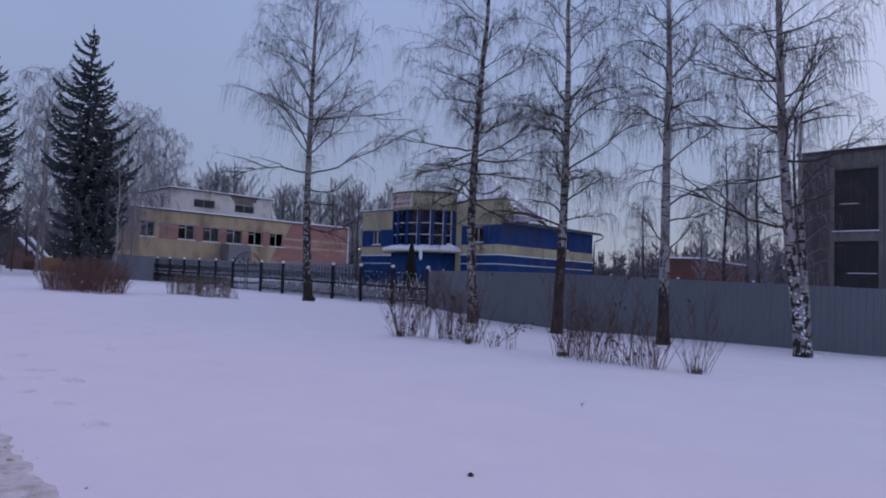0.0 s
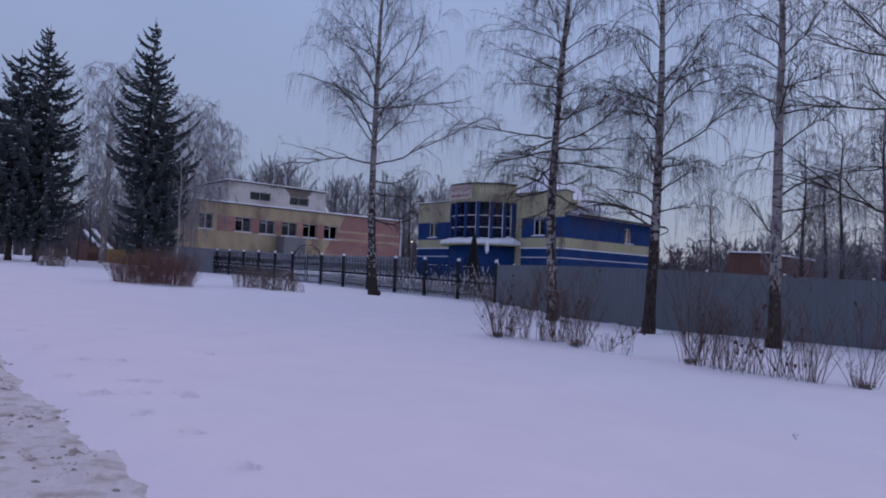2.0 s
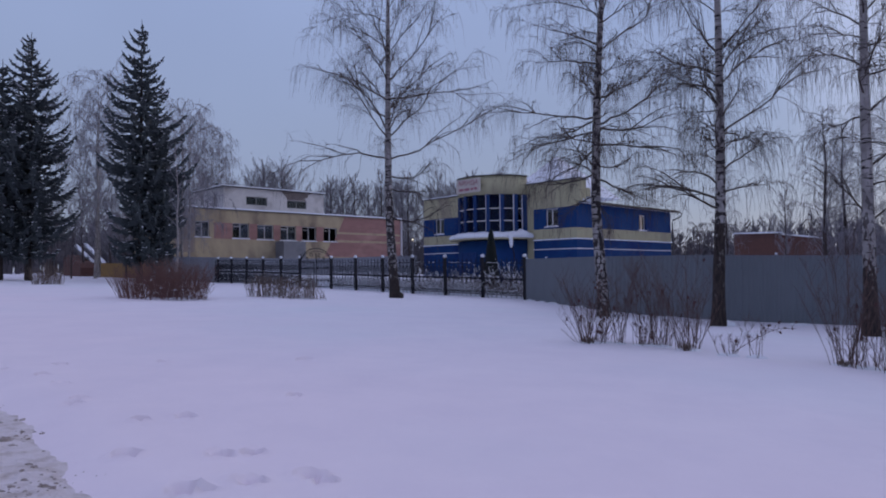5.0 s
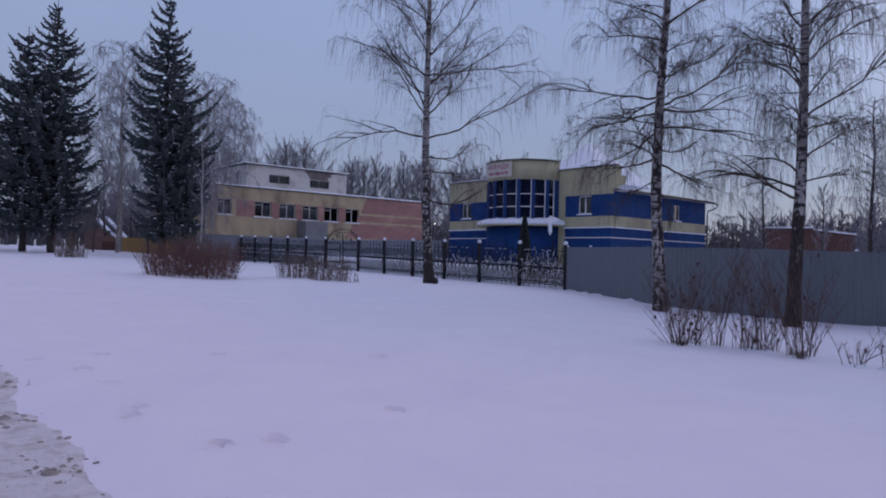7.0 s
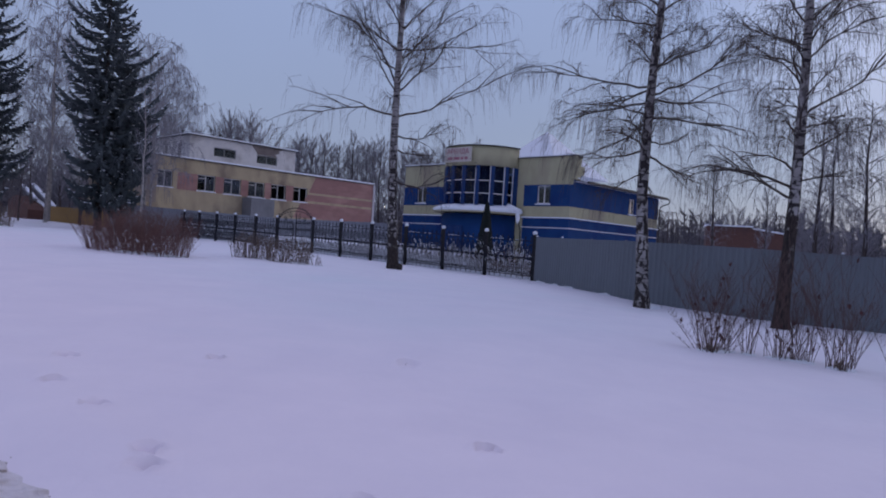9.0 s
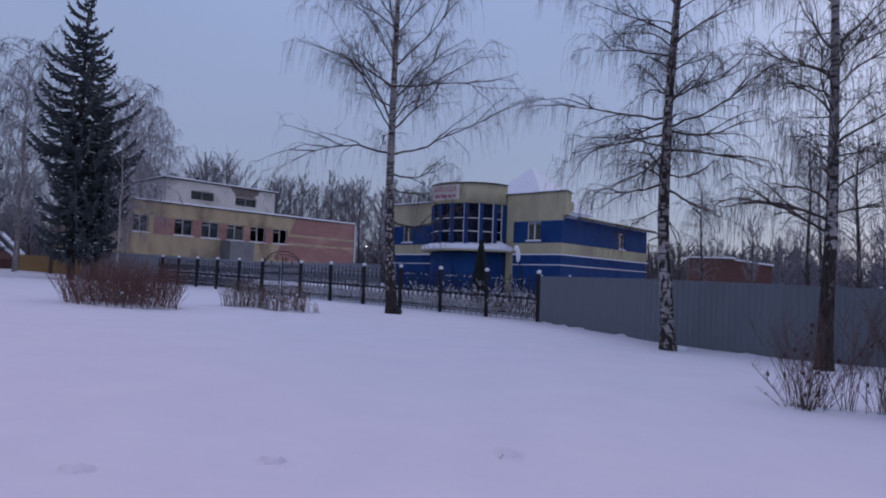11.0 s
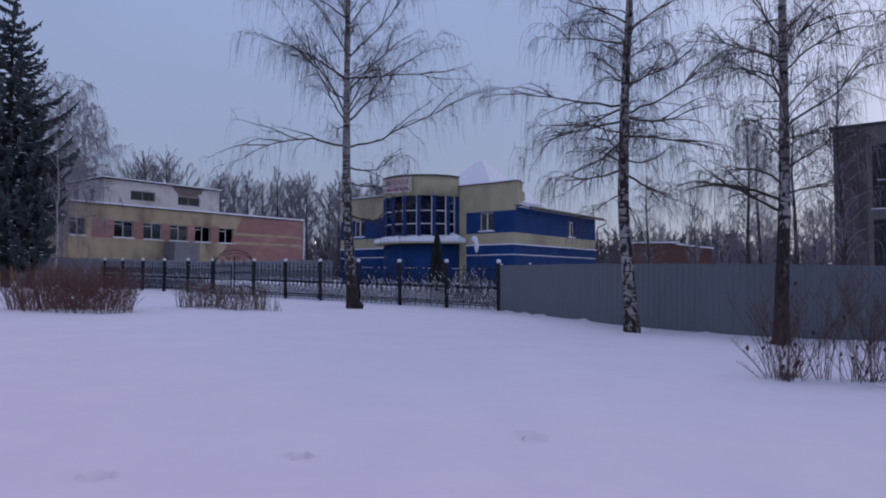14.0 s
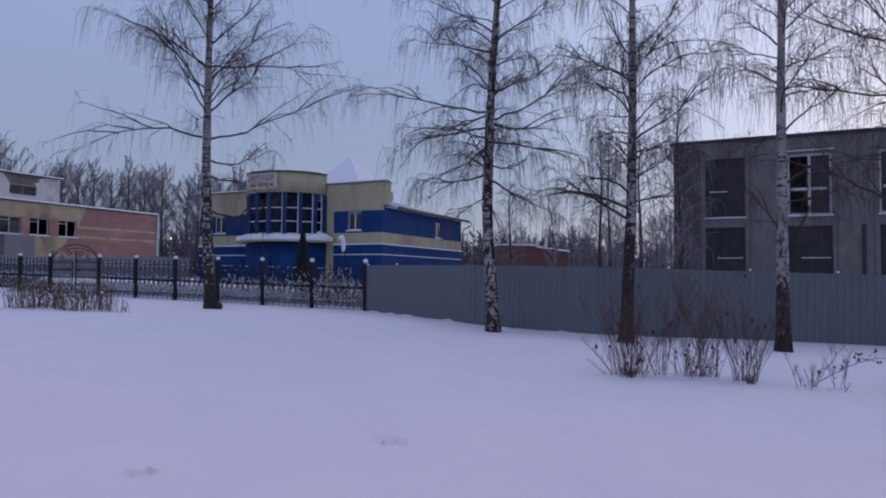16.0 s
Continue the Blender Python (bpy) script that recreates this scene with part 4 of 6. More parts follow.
def sheet_fence(name, line, label, lift=0.0, caps=True, height=2.02, me=None):
    """Grey profiled sheets along a line, each hung level with its neighbour."""
    fence = thing(name, pose(line[0][0], line[0][1], 0), label, "fence")
    origin = fence.matrix_world.inverted()
    n = 0
    for (x0, y0), (x1, y1) in zip(line[:-1], line[1:]):
        d = Vector((x1 - x0, y1 - y0, 0))
        L = d.length
        ang = math.atan2(d.y, d.x)
        k = max(1, round(L / 1.15))
        for i in range(k):
            q = (i / k)
            x, y = x0 + d.x * q, y0 + d.y * q
            xe, ye = x0 + d.x * (i + 1) / k, y0 + d.y * (i + 1) / k
            z, ze = land(x, y), land(xe, ye)
            ob = part("sheet", me or sheet_me, SHEET, fence)
            sc = Matrix.Diagonal(((L / k) / 1.15, 1, 1, 1))
            ob.matrix_local = origin @ Matrix.Translation((x, y, z + lift)) @ Matrix.Rotation(ang, 4, "Z") @ sc
            ob.rotation_euler.y = -math.atan2(ze - z, L / k)
            if caps and n % 2 == 0:
                px, py = x - math.sin(ang) * 0.06, y + math.cos(ang) * 0.06
                geo = Geo()
                geo.box(px - 0.03, px + 0.03, py - 0.03, py + 0.03, z - 0.3, z + lift + height + 0.03)
                b = part("post", geo, GREYPAINT, fence)
                b.matrix_local = origin
                if rng.random() < 0.45:
                    geo = Geo()
                    geo.blob((px, py, z + lift + height + 0.045), (0.055, 0.05, 0.035), rng, 4, 7)
                    b2 = part("snow_cap", geo, SNOWCAP, b, "dab of snow", True)
            n += 1
    return fence


sheet_fence("sheet_metal_fence", [(-3.85, 35.55), (-1.1, 29.2), (1.9, 25.5), (6.2, 23.6), (11.6, 21.0), (22.0, 15.5), (34, 8.5)], "tall grey profiled sheet-metal fence with bits of snow on top")
xa, ya = at_fence(38.05)
xb, yb = at_fence(47)
sheet_fence("grey_fence", [(xa, ya), (xb, yb)], "grey sheet fence beside the iron railings", caps=False)
sheet_fence("yard_fence", [(-15.2, 67.5), (-27, 59.5), (-37.5, 57.2)], "grey sheet fence in front of the yellow building", lift=0.25, caps=False, me=slate_me)

# ---------- trees ----------


def bend(p0, p1, rise, n):
    """Points from p0 to p1 on an arc that bulges up by rise."""
    out = []
    for i in range(n + 1):
        q = i / n
        out.append((p0[0] + (p1[0] - p0[0]) * q, p0[1] + (p1[1] - p0[1]) * q, p0[2] + (p1[2] - p0[2]) * q + rise * 4 * q * (1 - q)))
    return out


def wiggle(pts, amp, rng):
    out = [pts[0]]
    ox = oy = oz = 0.0
    for p in pts[1:]:
        ox += rng.uniform(-amp, amp)
        oy += rng.uniform(-amp, amp)
        oz += rng.uniform(-amp, amp) * 0.6
        out.append((p[0] + ox, p[1] + oy, p[2] + oz))
    return out


def along(pts, q):
    f = q * (len(pts) - 1)
    i = min(int(f), len(pts) - 2)
    f -= i
    a, b = pts[i], pts[i + 1]
    return tuple(a[k] + (b[k] - a[k]) * f for k in range(3)), tuple(b[k] - a[k] for k in range(3))


def hang(geo, p, rng, length, out, r=0.0062, n=4):
    """A thin hanging twig that leaves in the direction out and droops."""
    pts, x, y, z = [p], *p
    grav = rng.choice((0.1, 0.5, 0.9, 1.1))
    ox, oy, oz = out
    for i in range(n):
        q = (i + 1) / n
        st = length / n
        w = max(0.0, 1 - (0.35 + grav) * q)
        x += ox * st * w + rng.uniform(-0.05, 0.05) * st * 2
        y += oy * st * w + rng.uniform(-0.05, 0.05) * st * 2
        z += oz * st * w - grav * st * (0.25 + 0.75 * q)
        pts.append((x, y, z))
    geo.tube(pts, [r * (1 - 0.55 * i / n) for i in range(n + 1)], 3)


def dress(geo, limb, rng, dens, sub_len, twig_len, weep, rs, twigs_per=5, far=False):
    """Side branches and hanging twigs along a limb."""
    length = sum(math.dist(a, b) for a, b in zip(limb[:-1], limb[1:]))
    n = max(2, int(length * dens))
    for k in range(n):
        q = 0.14 + 0.86 * (k + rng.random()) / n
        p, d = along(limb, min(q, 0.999))
        l = math.sqrt(sum(v * v for v in d)) or 1
        d = tuple(v / l for v in d)
        side = rng.uniform(-1.15, 1.15)
        c, s = math.cos(side), math.sin(side)
        sl = sub_len * rng.uniform(0.45, 1.15) * (1.15 - 0.55 * q)
        up = rng.uniform(-0.25, 0.8)
        dx, dy, dz = d[0] * c - d[1] * s, d[0] * s + d[1] * c, d[2] * 0.5 + up
        sub = wiggle(bend(p, (p[0] + dx * sl, p[1] + dy * sl, p[2] + dz * sl - 0.25 * sl * weep), 0.14 * sl, 2 if far else 4), 0.03 * sl, rng)
        geo.tube(sub, [rs, rs * 0.62, rs * 0.35] if far else [rs, rs * 0.8, rs * 0.62, rs * 0.48, rs * 0.35], 3)
        for j in range(twigs_per):
            tq = 0.2 + 0.8 * (j + rng.random()) / twigs_per
            tp, td = along(sub, min(tq, 0.999))
            a = rng.uniform(0, 6.283)
            hang(geo, tp, rng, twig_len * rng.uniform(0.5, 1.3), (0.5 * math.cos(a) + dx * 0.5, 0.5 * math.sin(a) + dy * 0.5, 0.35), r=rs * 0.58, n=1 if far else 2)


def grow(p0, az, elev, length, n, rng, fall, sway):
    """A branch that leaves at an elevation, wanders and sinks under its weight."""
    pts, (x, y, z) = [p0], p0
    st = length / n
    for i in range(n):
        az += rng.gauss(0, sway)
        elev += rng.gauss(0, sway * 0.7) - fall / n * (0.4 + 1.2 * i / n)
        elev = max(elev, -1.45)
        c = math.cos(elev)
        x, y, z = x + st * c * math.cos(az), y + st * c * math.sin(az), z + st * math.sin(elev)
        pts.append((x, y, z))
    return pts


def strands(geo, limb, rng, count, length, r, start=0.25, upright=0.22):
    """Fine twigs on a branch: short ones that stand out and long ones that hang straight down."""
    for k in range(count):
        q = start + (1 - start) * math.sqrt((k + rng.random()) / count)
        p, d = along(limb, min(q, 0.999))
        az = math.atan2(d[1], d[0]) + rng.gauss(0, 0.9)
        if rng.random() < upright:
            tw = grow(p, az, rng.uniform(0.0, 1.2), length * rng.uniform(0.15, 0.4), 3, rng, 0.5, 0.25)
        else:
            tw = grow(p, az, rng.uniform(-1.1, 0.1), length * (0.25 + 1.0 * rng.random() ** 1.3), 4, rng, 2.6, 0.13)
        geo.tube(tw, [r * (1 - 0.55 * j / (len(tw) - 1)) for j in range(len(tw))], 3)


def clothe(geo, limb, rng, rl, sub_len, twig_len, r, weep, dens=1.0, start=0.12):
    """Side branches, their forks and the fine twigs of one limb."""
    length = sum(math.dist(a, b) for a, b in zip(limb[:-1], limb[1:]))
    n = max(3, int(length * 2.4 * dens))
    for k in range(n):
        q = start + (0.98 - start) * (k + rng.random()) / n
        p, d = along(limb, min(q, 0.999))
        az = math.atan2(d[1], d[0]) + rng.choice((-1, 1)) * rng.uniform(0.35, 1.35)
        flat = math.hypot(d[0], d[1])
        elev = 0.6 * math.atan2(d[2], flat) + rng.uniform(-0.2, 0.8)
        sl = sub_len * rng.choice((0.4, 0.7, 1.0, 1.2, 1.8)) * rng.uniform(0.8, 1.2) * (1.2 - 0.6 * q)
        sub = grow(p, az, elev, sl, 5, rng, weep * rng.uniform(0.4, 1.3), 0.22)
        rs = max(r * 1.4, min(0.018, rl * 0.45 * (1.2 - q)))
        geo.tube(sub, [rs * (1 - 0.13 * j) for j in range(6)], 3)
        strands(geo, sub, rng, max(3, int(sl * 8.0 * dens)), twig_len, r)
    strands(geo, limb, rng, max(4, int(length * 2.6 * dens)), twig_len, r, max(0.4, start))


def birch(name_pos, trunk_pts, height, r0, dark_to, face, keys, seed, label, crown_from, fill=30, top=10.5, spread=3.0, second=None, twig_len=1.3, fine_r=0.005, pale=0.0, mottle_to=30.0, dens=1.0):
    """A bare birch. Its main limbs leave the trunk at a height and pass a middle and an end point,
    each given by how far out along the facing direction and how far up it lies; the fill branches
    stand across that direction and, above the main limbs, all round."""
    x, y = name_pos
    rng = random.Random(seed)
    z0 = land(x, y)
    tree = thing("birch_tree", pose(x, y, z0), label, "tree", "birches along the verge")
    tp = [(a, b, c - z0) for a, b, c in trunk_pts]
    tp[0] = (tp[0][0], tp[0][1], -0.35)
    lx, ly, lz = tp[-1]
    sx, sy = (tp[-1][0] - tp[-2][0]) / (lz - tp[-2][2]), (tp[-1][1] - tp[-2][1]) / (lz - tp[-2][2])
    k = 5
    for i in range(1, k + 1):
        dz = (height - lz) * i / k
        tp.append((lx + sx * dz * 0.6 + rng.uniform(-0.08, 0.08), ly + sy * dz * 0.6 + rng.uniform(-0.08, 0.08), lz + dz))
    fine = []
    for a, b in zip(tp[:-1], tp[1:]):
        m = 5
        for i in range(m):
            q = i / m
            fine.append(tuple(a[j] + (b[j] - a[j]) * q for j in range(3)))
    fine.append(tp[-1])
    for it in range(2):
        fine = [fine[0]] + [tuple((fine[i - 1][j] + 2 * fine[i][j] + fine[i + 1][j]) / 4 for j in range(3)) for i in range(1, len(fine) - 1)] + [fine[-1]]

    def rad(z):
        q = max(0.0, min(1.0, z / height))
        return r0 * (0.70 * (1 - q) ** 1.05 + 0.03) + r0 * 0.2 * math.exp(-max(z, -0.2) / 0.3)

    g_ = Geo()
    g_.tube(fine, [rad(p[2]) * (1 + rng.uniform(-0.04, 0.04)) for p in fine], 14)
    bark = birch_bark("birch_bark", dark_to, seed, pale, mottle_to)
    part("trunk", g_, bark, tree, "white birch trunk with black patches", True)

    def spine(z):
        for a, b in zip(fine[:-1], fine[1:]):
            if a[2] <= z <= b[2]:
                q = (z - a[2]) / max(1e-6, b[2] - a[2])
                return tuple(a[j] + (b[j] - a[j]) * q for j in range(3))
        return fine[-1]

    twigs = Geo()
    branches = []
    cf, sf = math.cos(radians(face)), math.sin(radians(face))
    for zs, mo, mu, eo, eu in keys:
        p0 = spine(zs - z0)
        deep = rng.uniform(-0.22, 0.22) * math.hypot(eo, eu)
        co, cu = 2 * mo - 0.5 * eo, 2 * mu - 0.5 * eu
        limb, wo, wu = [], 0.0, 0.0
        for i in range(11):
            q = i / 10
            o, u = 2 * q * (1 - q) * co + q * q * eo, 2 * q * (1 - q) * cu + q * q * eu
            if i:
                wo, wu = 0.75 * wo + rng.gauss(0, 0.022) * abs(eo), 0.75 * wu + rng.gauss(0, 0.03) * math.hypot(eo, eu) * 0.7
            dp = deep * q + 0.06 * math.sin(5 * q + zs)
            limb.append((p0[0] + cf * (o + wo * 0.5) - sf * dp, p0[1] + sf * (o + wo * 0.5) + cf * dp, p0[2] + u + wu * 0.5))
        branches.append((limb, 1.0))
    for i in range(fill):
        q = (i + rng.uniform(0, 0.8)) / fill
        z = crown_from + (height * 0.97 - crown_from) * q ** 1.15
        if z < top:
            az = radians(face) + rng.choice((-1, 1)) * math.pi / 2 + rng.gauss(0, 0.5)
            ln = spread * rng.uniform(0.35, 0.9)
        else:
            az = rng.uniform(0, 6.283)
            ln = spread * rng.uniform(0.6, 1.15) * (1.15 - 0.85 * ((z - top) / (height - top)) ** 1.3)
        branches.append((grow(spine(z), az, rng.uniform(0.25, 0.75) + 0.35 * min(1.0, z / height), ln, 10, rng, 0.5, 0.14), 0.8))
    for limb, stout in branches:
        ln = sum(math.dist(a, b) for a, b in zip(limb[:-1], limb[1:]))
        rl = min(0.30 * rad(limb[0][2]), 0.013 + 0.012 * ln) * stout
        g_ = Geo()
        g_.tube(limb, [rl * (1 - 0.86 * i / 10) for i in range(11)], 6)
        part("limb", g_, LIMB, tree, smooth=True)
        clothe(twigs, limb, rng, rl, 0.55 + 0.11 * ln, twig_len, fine_r, 0.9, dens, 0.2)
        tip, td = limb[-1], tuple(limb[-1][j] - limb[-3][j] for j in range(3))
        for k in range(3):
            spray = grow(tip, math.atan2(td[1], td[0]) + rng.gauss(0, 0.35), math.atan2(td[2], math.hypot(td[0], td[1])) * 0.7 + rng.uniform(-0.3, 0.4), 0.25 + ln * rng.uniform(0.07, 0.17), 5, rng, 1.1, 0.2)
            twigs.tube(spray, [0.007 * (1 - 0.12 * i) for i in range(6)], 3)
            strands(twigs, spray, rng, max(4, int(9 * dens)), twig_len, fine_r, 0.1)
        for k in range(4 if ln > 2.4 else 3 if ln > 1.2 else 1):
            fq = rng.uniform(0.25, 0.75)
            fp, fd = along(limb, fq)
            fl_ = ln * rng.uniform(0.35, 0.75) * (1.2 - 0.6 * fq)
            az = math.atan2(fd[1], fd[0]) + rng.choice((-1, 1)) * rng.uniform(0.25, 0.8)
            fork = grow(fp, az, math.atan2(fd[2], math.hypot(fd[0], fd[1])) + rng.uniform(-0.1, 0.55), fl_, 7, rng, 0.6, 0.17)
            rf = max(0.008, rl * 0.55)
            twigs.tube(fork, [rf * (1 - 0.8 * i / 7) for i in range(8)], 4)
            clothe(twigs, fork, rng, rf, 0.55, twig_len, fine_r, 0.9, dens)
    if second:
        sp = [(a, b, c - z0) for a, b, c in second]
        g_ = Geo()
        g_.tube(sp, [r0 * v for v in (0.5, 0.38, 0.3, 0.2, 0.03)], 10)
        part("second_stem", g_, bark, tree, "slimmer stem grown beside the trunk", True)
        for zz in (0.4, 0.6, 0.85):
            p0, _ = along(sp, zz)
            limb = grow(p0, rng.uniform(0, 6), 0.5, 1.7, 6, rng, 0.3, 0.15)
            g_ = Geo()
            g_.tube(limb, [0.028 * (1 - 0.12 * i) for i in range(7)], 5)
            part("limb", g_, LIMB, tree)
            clothe(twigs, limb, rng, 0.028, 0.6, 0.8, fine_r, 1.2)
    part("crown", twigs, TWIG, tree, "dense drooping bare twigs", kind="stuff")
    # snow heaped at the root
    g_ = Geo()
    g_.blob((0.9 * r0, 0.5 * r0, -0.12), (r0 * 1.3, r0 * 1.1, 0.15), rng, 5, 10, 0.12)
    part("snow_mound", g_, SNOWCAP, tree, "snow heaped at the root", True)
    return tree


first_birch = birch((-10.36, 34.78), [(0.12, 0.01, 0.1), (-0.13, -0.01, 3.49), (-0.21, -0.02, 5.79), (-0.22, -0.02, 9.29), (-0.19, -0.02, 12.8)], 22.5, 0.335, 1.3, 11.9,
      [(7.1, -2.2, 0.0, -4.4, -1.0), (8.3, -1.6, 2.2, -4.1, 3.2), (10.0, -1.3, 0.7, -2.7, 1.2), (11.0, -0.9, 1.2, -2.2, 3.4), (12.6, -1.5, 0.9, -3.3, 1.7), (9.0, -0.9, 0.9, -2.8, 4.1), (7.0, 2.7, 1.2, 5.5, 2.7), (8.1, 2.0, 2.0, 4.4, 4.8), (10.0, 2.1, 0.2, 5.2, 0.2), (11.0, 1.4, 1.3, 3.3, 4.0), (12.3, 0.8, 1.0, 2.0, 2.6), (6.2, 1.1, 0.0, 2.5, 0.6), (5.6, 0.9, -0.2, 2.3, -0.1), (4.3, 1.1, -0.4, 3.1, 0.6), (9.3, 1.3, 1.6, 2.7, 2.5)], 11,
      "tall bare birch with drooping twigs and a low arching limb", crown_from=7.5, fill=34, top=12.0, spread=4.6, fine_r=0.0056, twig_len=1.45, pale=-0.03, mottle_to=5.5, dens=0.62)
g_ = Geo()
g_.blob((0.42, -0.22, 0.10), (0.15, 0.13, 0.16), random.Random(6), 7, 10, 0.1)
part("root_burl", g_, DARKBARK, first_birch, "dark burl beside the root", True)
birch((-1.0, 26.36), [(0.0, 0.0, -0.14), (-0.11, 0.04, 1.71), (-0.23, 0.08, 3.68), (-0.14, 0.05, 7.11), (0.05, -0.02, 10.41)], 19.5, 0.285, 0.3, -7.8,
      [(6.8, -1.9, 0.3, -3.9, 0.8), (9.3, -1.1, 0.5, -2.6, 1.1), (8.7, -1.1, 0.2, -2.4, 0.4), (6.3, -1.3, -0.4, -2.9, -1.0), (5.7, -0.8, -0.6, -2.0, -1.2), (4.8, -1.0, -0.3, -2.2, -0.2), (4.0, -0.5, -0.2, -1.1, -0.7), (7.5, -0.4, 0.5, -0.8, 0.9), (10.2, -0.4, 0.5, -0.9, 1.1), (6.75, -0.9, -0.4, -2.5, -0.5), (6.5, 1.4, 0.6, 2.8, 1.7), (7.5, 1.1, 0.3, 2.4, 1.0), (9.1, 1.1, 0.8, 2.5, 1.7), (5.8, 1.2, -0.1, 2.7, -0.4), (5.1, 0.7, -0.1, 1.3, 0.3), (4.7, 0.9, -0.5, 2.1, -1.0), (3.9, 0.2, -0.4, 0.4, -0.9), (8.2, 0.5, 0.2, 1.2, 0.5), (6.4, 1.3, 0.0, 2.6, 0.6), (10.1, 0.5, 0.3, 1.2, 0.8)], 23,
      "bare birch with a patchy black and white trunk beside the fence", crown_from=4.6, fill=42, top=10.3, spread=3.2, twig_len=1.05, fine_r=0.0048, dens=0.9)
birch((2.05, 23.63), [(0.01, 0.0, -0.26), (0.06, -0.03, 1.4), (0.14, -0.08, 3.34), (0.18, -0.1, 6.62), (0.18, -0.1, 9.6)], 18, 0.255, 3.0, -20.7,
      [(3.2, -1.0, 0.6, -2.1, 1.5), (3.8, -0.7, 0.6, -1.7, 0.5), (7.2, -0.9, 0.5, -2.2, 0.9), (7.9, -0.6, 0.9, -1.1, 1.9), (4.8, -0.3, 0.5, -0.7, 0.9), (6.2, -0.4, 0.0, -1.0, 0.0), (5.9, -0.4, 0.9, -1.4, 1.4), (5.4, 1.3, 1.0, 3.0, 2.2), (4.3, 0.7, 0.5, 1.4, 0.8), (5.1, 0.6, 0.2, 1.2, 0.3), (3.7, 0.7, 0.1, 1.4, 0.2), (7.2, 0.9, 1.1, 2.5, 1.3), (8.0, 0.7, 0.7, 1.5, 1.6), (6.8, 0.8, 0.8, 2.1, 1.3), (3.4, -1.2, 0.5, -2.6, 0.6), (6.6, -0.7, 0.5, -1.8, 0.6)], 31,
      "bare birch with a dark lower trunk and spreading limbs", crown_from=4.5, fill=42, top=9.0, spread=2.9, twig_len=1.15, fine_r=0.0046, mottle_to=6.0, dens=0.84)
birch((5.11, 21.09), [(0.01, -0.01, -0.27), (0.01, -0.01, 1.45), (0.02, -0.01, 2.92), (0.02, -0.01, 5.89), (0.05, -0.05, 8.9)], 18, 0.235, 1.6, -20.4,
      [(9.6, -0.5, 0.5, -1.1, 1.2), (7.7, -0.6, 0.4, -1.3, 0.8), (5.3, -0.5, -0.1, -1.2, -0.4), (2.8, -0.4, 0.5, -0.8, 1.1), (8.0, 0.6, 0.6, 1.4, 1.2), (7.1, 0.7, 0.2, 1.6, 0.3), (5.3, 0.7, 0.6, 1.9, 1.4), (3.9, 0.7, 0.5, 1.7, 0.9), (3.5, 0.7, 0.1, 1.5, 0.3), (2.6, 0.5, 0.4, 0.8, 1.0), (6.3, 0.7, 0.2, 1.4, 0.3), (9.6, 0.5, 0.4, 1.1, 0.9), (8.8, -0.7, 0.5, -1.6, 0.6), (6.6, -0.6, 0.3, -1.3, 0.4)], 43,
      "slender bare birch with white upper trunk and dark base", pale=0.04, crown_from=6.0, fill=32, top=9.5, spread=2.9, twig_len=1.15, fine_r=0.0043, mottle_to=3.2, dens=0.66)
last_birch = birch((8.59, 19.44), [(0.0, 0.0, -0.38), (-0.23, 0.1, 1.71), (-0.36, 0.16, 3.33), (-0.55, 0.24, 6.14), (-0.64, 0.28, 10.03)], 18, 0.26, 0.2, -31.3,
      [(7.5, -1.0, 1.0, -1.7, 1.9), (6.8, -0.5, 0.6, -0.9, 1.2), (6.0, -0.8, 0.6, -1.2, 1.5), (4.8, -0.9, -0.1, -1.8, -0.2), (3.7, -0.5, 0.1, -1.0, 0.7), (9.1, -0.6, 0.0, -1.3, -0.3), (6.0, 0.7, 1.3, 1.5, 2.8), (9.0, 1.0, 0.1, 2.1, 0.5), (5.2, 1.3, 0.1, 2.3, 0.7), (3.8, 0.6, 0.2, 1.4, 0.6), (3.3, 0.4, 0.1, 0.8, 0.1), (8.5, 0.7, 0.0, 1.6, 0.2), (6.3, 0.7, 0.3, 1.6, 0.6), (7.1, 0.8, 0.3, 1.5, 0.6), (3.3, -1.6, 0.6, -3.6, 1.4), (6.2, -1.8, 0.3, -3.9, 0.8), (7.6, -1.7, 0.6, -3.4, 1.5)], 57,
      "bare birch with a snow-flecked trunk and a second slim stem", pale=0.02, crown_from=5.5, fill=36, top=9.5, spread=3.0, twig_len=1.15, fine_r=0.0043, mottle_to=4.5, dens=0.7,
      second=[(0.12, -0.03, -0.5), (0.0, 0.05, 2.03), (-0.06, 0.1, 3.65), (-0.08, 0.12, 5.45), (0.05, 0.25, 7.6)])


g_ = Geo()
br_ = random.Random(71)
for i in range(60):
    z_ = 2.3 * br_.random() ** 1.5
    a_ = br_.uniform(-2.9, -0.6)
    r_ = 0.165 + 0.05 * math.exp(-z_ / 0.3)
    g_.blob((-0.11 * z_ + r_ * math.cos(a_), 0.045 * z_ + r_ * math.sin(a_), z_), (br_.uniform(0.02, 0.06), 0.025, br_.uniform(0.015, 0.05)), br_, 4, 6, 0.3)
part("bark_snow", g_, SNOWCAP, last_birch, "clots of snow caught in the bark", kind="stuff")


